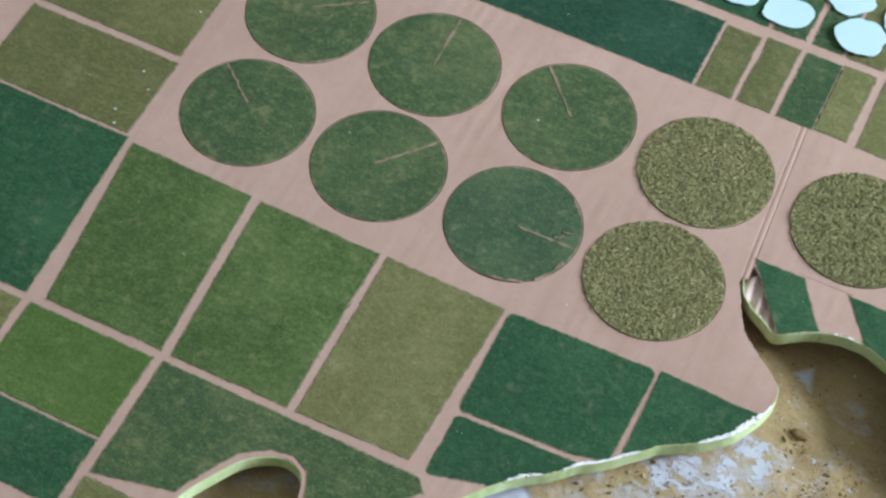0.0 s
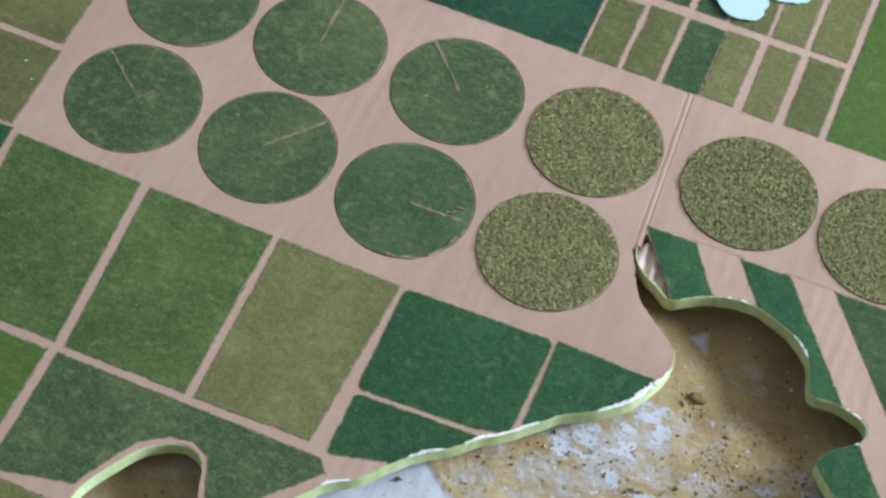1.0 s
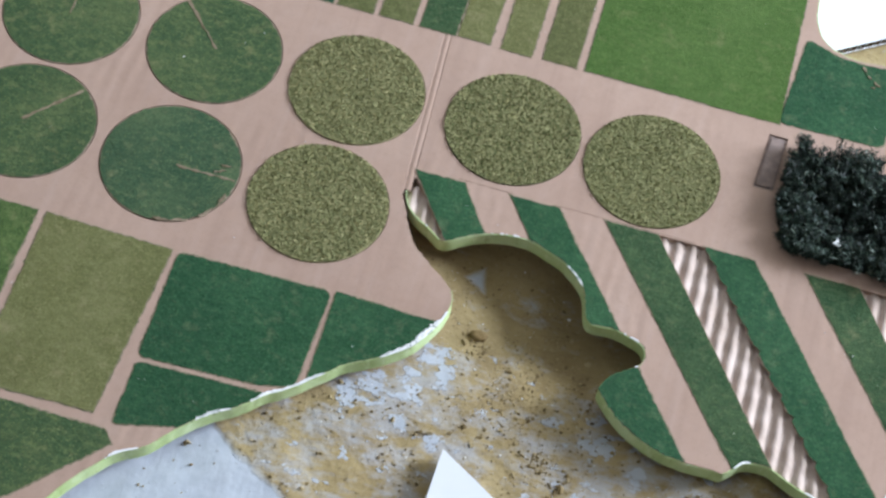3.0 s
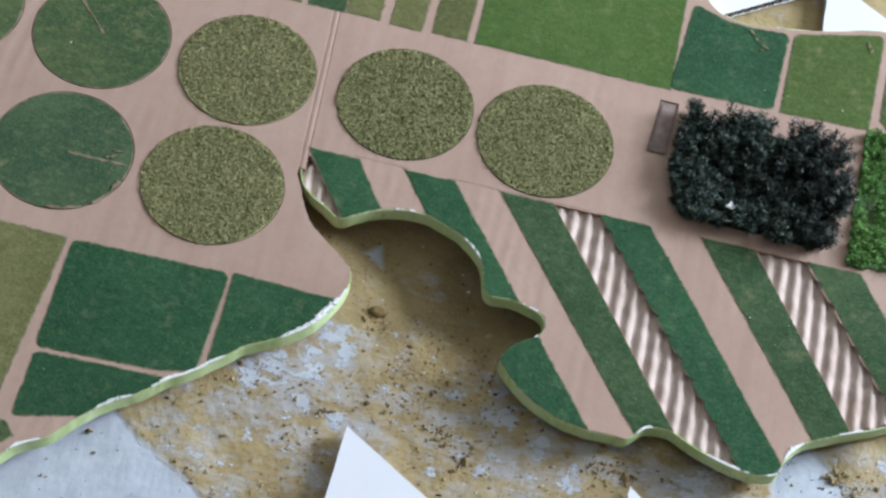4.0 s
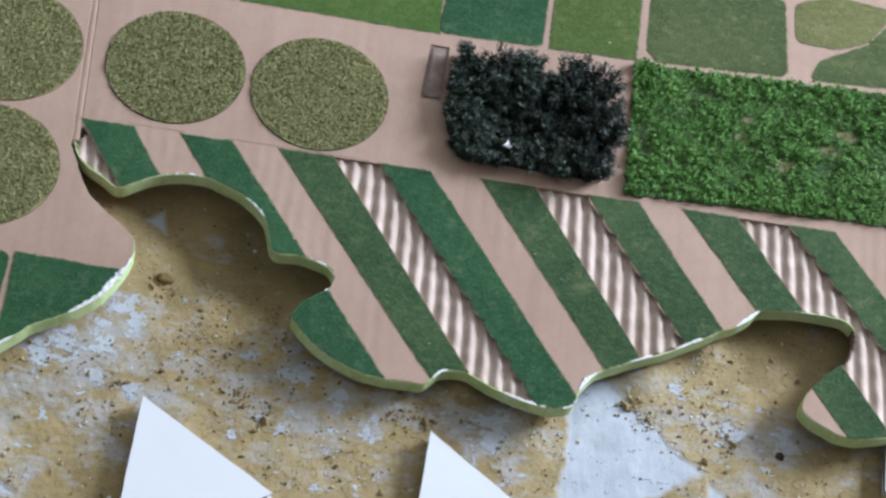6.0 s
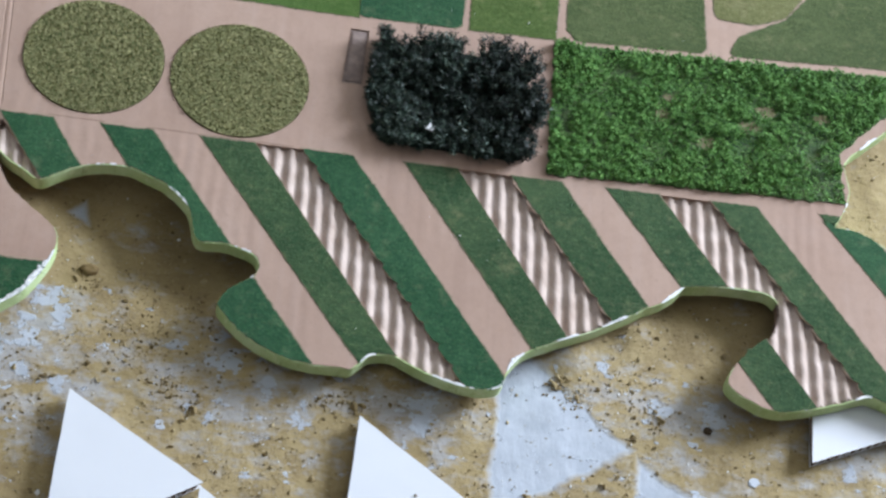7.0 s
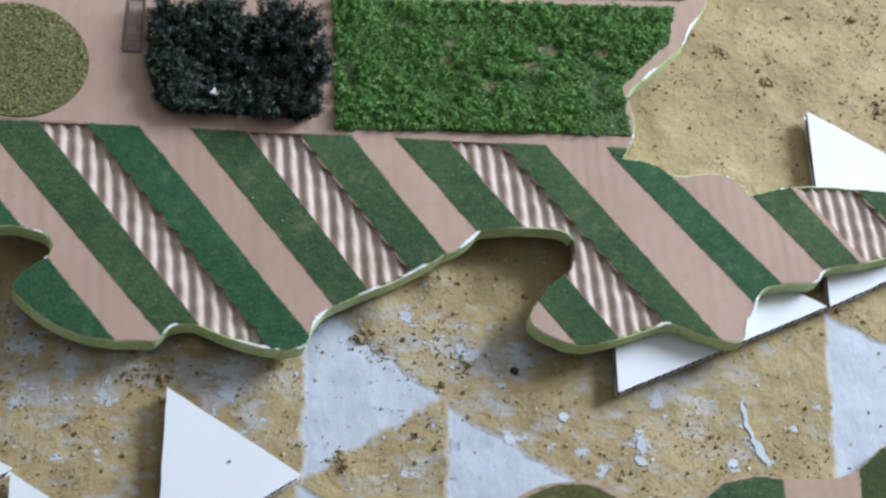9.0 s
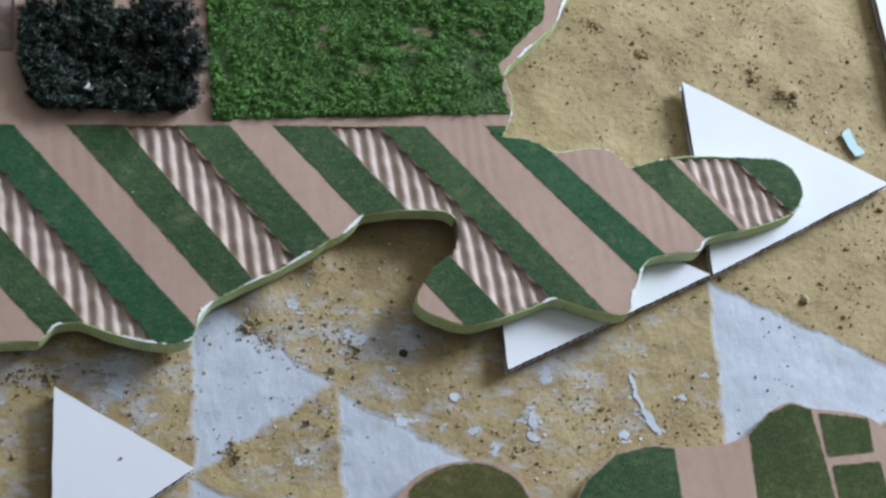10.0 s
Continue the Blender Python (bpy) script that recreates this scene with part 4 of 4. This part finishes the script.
def build_shrubs():
    wood = thing("shrub_block", "block of dark green leafy twigs standing on the board", "model shrubs")
    v, f = region([rounded([(90, 611), (166, 610), (166, 676), (90, 678)], 8)])
    part("litter", mesh("litter", *slab(v, f, TOP + 0.05, TOP + 1.0), M_SHRUB), wood)
    # x, y, reach, height, and how pale its leaves are
    centres = [(94, 666, 13, 9, 0.5), (91, 648, 11, 8, 0.8), (93, 630, 12, 8, 1.0), (92, 615, 9, 7, 0.9), (108, 670, 13, 10, 0.6), (110, 655, 13, 9, 0.4), (112, 640, 12, 6, 0.3), (108, 618, 12, 7, 0.9), (124, 668, 12, 11, 0.9),
               (126, 650, 13, 7, 0.3), (128, 634, 12, 5, 0.2), (126, 617, 12, 8, 0.7), (143, 670, 10, 11, 0.2), (146, 652, 14, 12, 0.05), (146, 632, 13, 9, 0.1), (143, 615, 11, 9, 0.6), (161, 668, 11, 13, 0.1),
               (163, 650, 11, 13, 0.15), (163, 632, 11, 12, 0.1), (160, 614, 11, 10, 0.15), (82, 655, 7, 7, 0.4), (83, 638, 7, 7, 0.7), (83, 622, 7, 6, 0.6), (171, 640, 5, 10, 0.2), (86, 674, 7, 8, 0.5), (118, 677, 7, 9, 0.8), (152, 676, 8, 10, 0.1), (135, 660, 8, 9, 0.5)]
    for cx, cy, rad, tall, pale in centres:
        twv, twf, pts = [], [], []
        for _ in range(int(10 + rad * 1.6)):
            a, r = rng.uniform(0, 2 * math.pi), rad * math.sqrt(rng.random())
            foot = np.array([cx + 0.55 * r * math.cos(a), cy + 0.55 * r * math.sin(a), TOP])
            tip = np.array([cx + 1.1 * r * math.cos(a) + rng.normal(0, 1.8), cy + 1.1 * r * math.sin(a) + rng.normal(0, 1.8), TOP + tall * rng.uniform(0.55, 1.5)])
            tip[:2] = np.clip(tip[:2], (78 + rng.uniform(-1.5, 2.5), 606 + rng.uniform(-1.5, 2)), (174 + rng.uniform(-3, 1), 682 + rng.uniform(-3, 1)))
            side = np.cross(tip - foot, (0.3, 0.2, 1.0))
            side /= np.linalg.norm(side) + 1e-9
            other = np.cross(tip - foot, side)
            other /= np.linalg.norm(other) + 1e-9
            o = len(twv)
            for q, w in ((foot, 0.5), (tip, 0.15)):
                for k in range(3):
                    b = 2 * math.pi * k / 3
                    twv.append(q + w * (side * math.cos(b) + other * math.sin(b)))
            twf += [(o + k, o + (k + 1) % 3, o + 3 + (k + 1) % 3, o + 3 + k) for k in range(3)]
            for t in rng.uniform(0.25, 1.08, 85):
                pts.append(foot + (tip - foot) * t + rng.normal(0, 1.15, 3))
        pts = np.array(pts)
        pts[:, 2] = np.maximum(pts[:, 2], TOP + 0.8)
        lit = rng.random(len(pts)) < 0.6 * pale
        clump = part("clump", mesh("clump", *leaves(pts[~lit][:, :2], pts[~lit][:, 2], 2.7, 0.62, 0.6, 0.85), M_SHRUB), wood)
        if lit.any():
            part("leaf_spray", mesh("leaf_spray", *leaves(pts[lit][:, :2], pts[lit][:, 2] + 0.3, 3.0, 0.6, 0.55, 0.85), M_SPRAY), clump, "grey-green narrow leaves")
        q = pts[rng.random(len(pts)) < 0.003 + 0.022 * pale]
        if len(q):
            part("needles", mesh("needles", *leaves(q[:, :2] + rng.normal(0, 1, (len(q), 2)), q[:, 2] + 0.8, 4.6, 0.42, 0.35, 0.8), M_STRAND), clump, "pale grey-green needles")
        part("branching", mesh("branching", twv, twf, M_TWIG), clump)


build_crop()
build_shrubs()


# ---- pale blue paper cut-outs lying on the board ----
def build_pond(cx, cy, rx, ry, turn, z):
    a = np.linspace(0, 2 * math.pi, 40, endpoint=False)
    w = np.array([1 + 0.18 * noise.noise(Vector((math.cos(t) * 1.4 + cx, math.sin(t) * 1.4, cy))) + 0.08 * noise.noise(Vector((math.cos(t) * 5, math.sin(t) * 5, cx))) for t in a])
    p = np.c_[rx * w * np.cos(a), ry * w * np.sin(a)]
    c, s = math.cos(turn), math.sin(turn)
    p = p @ np.array([[c, s], [-s, c]]) + (cx, cy)
    v, f = region([p])
    ob = new("pond_cutout", mesh("pond_cutout", *slab(v, f, z, z + 0.8), M_BLUE))
    tagged(ob, "pale blue rounded paper cut-out lying on the fields", "cut-out", "pale blue cut-outs")


for spec in ((-187, 769, 14, 13, 0.3, TOP + 0.7), (-155.5, 764.5, 15.2, 11, 0.2, TOP + 0.7), (-127, 791, 14, 12, 0.4, TOP + 0.7), (-113, 765.7, 14.2, 14.2, 0.5, TOP + 1.6), (-91, 789.5, 15, 13.5, 0.2, TOP + 0.7)):
    build_pond(*spec)


# ---- white corrugated card triangles on the base ----
def build_triangle(p, thick=5.6, pitch=4.4, z=1.3):
    card = thing("card_triangle", "white corrugated card triangle lying on the base", "card", "white card triangles")
    p = np.array(p, float)
    v, f = region([dense(p, 6.0, 0.12)])
    part("top_sheet", mesh("top_sheet", *slab(v, f, z + thick - 0.5, z + thick), M_WHITE), card)
    part("bottom_sheet", mesh("bottom_sheet", *slab(v, f, z, z + 0.5), M_WHITE), card)
    xs = np.arange(p[:, 0].min() + 0.4, p[:, 0].max() - 1.0, pitch / 8)
    verts, faces = [], []
    for x in xs:
        ys = []
        for a, b in zip(p, np.roll(p, -1, 0)):
            if (a[0] - x) * (b[0] - x) < 0:
                ys.append(a[1] + (b[1] - a[1]) * (x - a[0]) / (b[0] - a[0]))
        lo, hi = (min(ys) + 0.3, max(ys) - 0.3) if len(ys) > 1 else (p[:, 1].mean(), p[:, 1].mean())
        zz = z + thick / 2 + (thick / 2 - 0.55) * math.cos(2 * math.pi * x / pitch)
        verts += [(x, lo, zz), (x, hi, zz), (x, lo, zz - 0.25), (x, hi, zz - 0.25)]
    for i in range(len(xs) - 1):
        a, b = 4 * i, 4 * i + 4
        faces += [(a, b, b + 1, a + 1), (a + 2, a + 3, b + 3, b + 2), (a, a + 2, b + 2, b), (a + 1, b + 1, b + 3, a + 3)]
    part("corrugated_core", mesh("corrugated_core", verts, faces, M_CORE, True), card, "brown wavy corrugated core")


for tri in (((-54.5, 447.5), (15.2, 406), (-56.4, 361.5)), ((13.7, 404), (78.9, 359.6), (11.7, 314.1)), ((87.8, 451.9), (153, 406), (81.9, 357.6)), ((322, 456.4), (449.4, 513.7), (329.9, 577.9)),
            ((461.3, 645.1), (576.9, 574.9), (451.4, 513.7)), ((608.5, 750.8), (711.2, 681.7), (601.6, 622.4)), ((39.4, 726.1), (162.9, 813.1), (39.4, 879.2)), ((151, 812.1), (237, 758.7), (152, 707.3))):
    build_triangle(tri)

# ---- a second, thin board lying on the base ----
low = thing("lower_board", "thin brown cardboard sheet with green fields lying on the base", "model board")
LOW = [(233, 326), (242.9, 373.4), (251.8, 386.2), (262.7, 397.1), (277.5, 404), (299.2, 406), (316, 399.1), (324.9, 383.3), (333.8, 363.5), (341.7, 369.4), (347.7, 383.3), (354.6, 393.2), (372.4, 407),
       (393.1, 411.9), (411.9, 410), (434.6, 410.9), (450.4, 416.9), (464.2, 428.7), (479.1, 434.7), (490.9, 430.7), (520.6, 425.8), (538.3, 412.9), (572.9, 403), (612.4, 385.3)]
LOW_EDGE = np.vstack([spline(LOW), [(612.4, 296.3), (233, 296.3)]])
v, f = region([LOW_EDGE])
part("sheet", mesh("sheet", *slab(v, f, -0.6, 5.0), M_CARD), low)
for kind, poly in (("brown", rounded([(258.7, 391.2), (277.5, 403), (299.2, 405), (316, 397.1), (322, 383.3), (318, 335.9), (258.7, 335.9)], 6)), ("deep", [(335.8, 316.1), (341.7, 367.5), (348.6, 384.3), (355.6, 393.2), (373.3, 406.5), (393.1, 410.9), (405.9, 409), (400, 316.1)]),
                   ("moss", [(450.4, 415.9), (464.2, 427.7), (479.1, 433.7), (489.9, 429.7), (490.9, 375.4), (488.9, 316.1), (441.5, 316.1)]), ("moss", rounded([(493.9, 427.7), (522.5, 423.8), (520.6, 404), (492.9, 402.1)], 2)),
                   ("moss", rounded([(493.9, 396.1), (522.5, 398.1), (522.5, 326), (491.9, 326)], 2)), ("moss", box(529.5, 592, 316, 395))):
    build_field(kind, poly, on=low, outline=LOW_EDGE, inlets=False, z=5.0)


# ---- loose bits on the base ----
def lumps(name, n, size, where, material, label, category, spread=0.45, rugged=0.3, fine=1):
    tmp = bmesh.new()
    bmesh.ops.create_icosphere(tmp, subdivisions=fine, radius=1.0)
    ball = np.array([q.co[:] for q in tmp.verts])
    tri = [[q.index for q in t.verts] for t in tmp.faces]
    tmp.free()
    verts, faces = [], []
    for _ in range(n):
        x, y = where()
        r = size * rng.lognormal(0, spread)
        m = ball * (1 + rng.normal(0, rugged, (len(ball), 1))) * r * rng.uniform(0.7, 1.2, 3) * (1, 1, 0.6)
        z = lie(x, y)
        o = len(verts)
        verts += (m + (x, y, z + r * 0.3)).tolist()
        faces += [tuple(i + o for i in t) for t in tri]
    return tagged(new(name, mesh(name, verts, faces, material)), label, category, kind="stuff")


LAND = OUTLINE[::6]


def open_ground():
    """Places on the open base, thicker in some stretches, few on the bare triangles."""
    p = np.c_[rng.uniform(-240, 640, 90000), rng.uniform(370, 760, 90000)]
    p = p[~within(p, LAND)]
    thick = np.array([noise.noise(Vector((x * 0.02, y * 0.02, 11.0))) + 0.5 * noise.noise(Vector((x * 0.07, y * 0.07, 1.0))) for x, y in p])
    p = p[thick > rng.uniform(-0.5, 0.5, len(p))]
    bare = np.any([within(p, np.array(t, float)) for t in BARE], axis=0)
    return iter(p[~bare | (rng.random(len(p)) > 0.88)].tolist())


pool = open_ground()
lumps("soil_crumbs", 11000, 0.32, lambda: next(pool), M_CRUMB, "brown soil crumbs scattered over the base", "soil", 0.55, 0.38)
def clump_ground():
    x, y, r = CLUMPS[rng.integers(len(CLUMPS))]
    return x + rng.normal(0, r), y + rng.normal(0, r)


CLUMPS = [(-8, 459, 3), (88, 459, 5), (6, 449, 4), (189, 488, 2.5), (74, 462, 5), (198, 482, 4), (174, 416, 3), (-54, 515, 4), (110, 425, 6), (-30, 490, 7), (5, 505, 8), (240, 480, 8), (-276, 352, 9), (-276, 340, 9), (-45, 480, 14), (15, 465, 16), (-20, 525, 14), (150, 470, 12), (526, 642, 3), (511, 654, 4), (532, 636, 3), (443, 670, 2), (416, 690, 3)]
lumps("soil_clumps", 1500, 0.46, clump_ground, M_CRUMB, "small heaps of loose soil crumbs on the base", "soil", 0.5, 0.38)
lumps("white_grit", 800, 0.30, lambda: next(pool), M_TORN, "tiny white grit scattered over the base", "grit", 0.45)
stone = lumps("pebble", 1, 4.2, lambda: (-54.5, 520.6), M_SOIL, "small ochre pebble lying on the base", "stone", 0.0, 0.06, 2)
del stone["kind"]
stone = lumps("pebble", 1, 2.0, lambda: (269, 471), M_TWIG, "small dark pebble lying on the base", "stone", 0.0, 0.08, 2)
del stone["kind"]

v, f = region([dense([(559, 613.5), (565, 618.4), (567, 606.6), (571, 599.7), (564, 597.7), (561, 604.6)], 2.0, 0.2)])
tagged(new("paper_scrap", mesh("paper_scrap", *slab(v, f, 0.4, 1.3), M_BLUE)), "pale blue torn paper scrap on the base", "paper")


def flecks():
    verts, faces = [], []
    p = np.c_[rng.uniform(-520, 400, 300), rng.uniform(390, 800, 300)]
    p = p[within(p, OUTLINE) & ~within(p, inlet)][:90]
    seen = [(-459, 557, 1.0), (-459, 527, 1.1), (-455, 519, 0.8), (-450, 547, 0.7), (-453, 609, 0.9), (-251, 627, 0.8), (166, 706, 0.9), (132, 558, 0.7)]
    for x, y, r in [(*q, rng.uniform(0.2, 0.5)) for q in p.tolist()] + seen:
        a, o = rng.uniform(0, 6.3), len(verts)
        for k in range(4):
            verts.append((x + r * math.cos(a + k * 1.57), y + 0.6 * r * math.sin(a + k * 1.57), TOP + 0.7))
        verts += [(x, y, TOP + 1.1), (x, y, TOP + 0.3)]
        faces += [(o + k, o + (k + 1) % 4, o + 4) for k in range(4)] + [(o + (k + 1) % 4, o + k, o + 5) for k in range(4)]
    tagged(new("paper_flecks", mesh("paper_flecks", verts, faces, M_TORN)), "tiny white paper flecks on the fields", "paper", kind="stuff")


flecks()
v, f = region([dense([(110, 618), (112, 621.5), (113.6, 619.5), (115.5, 620.5), (113.5, 617)], 2.0, 0.3)])
tagged(new("paper_scrap", mesh("paper_scrap", *slab(v, f, TOP + 7.6, TOP + 8.4), M_TORN)), "small torn white paper scrap caught on the shrubs", "paper")


# ---- spilt primer and scuffs ----
def splash(points, material, z_of, thick, name, label, category, parent=None):
    v, f = region([dense(points, 2.0, 0.35)])
    verts, faces = slab(v, f, 0.0, thick)
    verts = [(x, y, z + z_of(x, y)) for x, y, z in verts]
    ob = new(name, mesh(name, verts, faces, material))
    if parent is not None:
        ob.parent = parent
        return tagged(ob, label)
    return tagged(ob, label, category)


def blob(x, y, rx, ry, turn=0.0):
    a = np.linspace(0, 2 * math.pi, 18, endpoint=False)
    r = 1 + 0.35 * np.array([noise.noise(Vector((math.cos(t) * 1.5 + x, math.sin(t) * 1.5 + y, 3.0))) for t in a])
    p = np.c_[rx * r * np.cos(a), ry * r * np.sin(a)]
    c, s = math.cos(turn), math.sin(turn)
    return p @ np.array([[c, s], [-s, c]]) + (x, y)


for spot in ((393.5, 450.5, 1.2, 6.0, 0.1), (394.5, 440.5, 1.4, 6.5, 0.3), (399, 428.5, 3.0, 7.8, 0.4), (382, 420.4, 3.6, 2.5, 0.2), (293, 445, 2.8, 2.3, 0.5), (333, 430, 2.0, 5.2, 0.1), (331.5, 421, 2.4, 3.8, 0.9)):
    tagged(splash(blob(*spot), M_PRIME, lie, 0.45, "primer_drip", "dried pale grey primer drip on the base", "paint drip"), group="primer drips")

SCUFFS = [(110, 746, 0.5, 3.2, 0.5), (113, 742, 0.4, 2.4, 0.9), (118, 738, 2.6, 0.5, -0.6), (121, 736, 2.2, 0.4, -0.2), (116, 735, 1.6, 0.3, 0.3), (177, 757, 0.4, 2.4, 0.2), (179, 754, 0.4, 2.0, -0.4), (176, 752, 1.5, 0.3, 0.5), (-218, 526, 5.0, 0.8, 0.35), (-206.5, 534.5, 4.5, 0.8, 0.9), (-201.5, 545, 4.0, 0.6, 1.3), (-228, 523.5, 4.0, 0.6, 0.15), (-208, 562, 3.0, 0.6, 0.5), (-206, 566, 2.5, 0.5, 0.2)]
for spot in SCUFFS:
    splash(blob(*spot), M_TRACK, lambda x, y: TOP + 0.45, 0.35, "scuff", "scuffed bare cardboard patch", "", board)
lumps("soil_speck", 1, 1.0, lambda: (118, 412), M_SOIL, "dark soil speck lying on a white card triangle", "soil", 0.0, 0.15, 1).location.z = 7.9 * MM
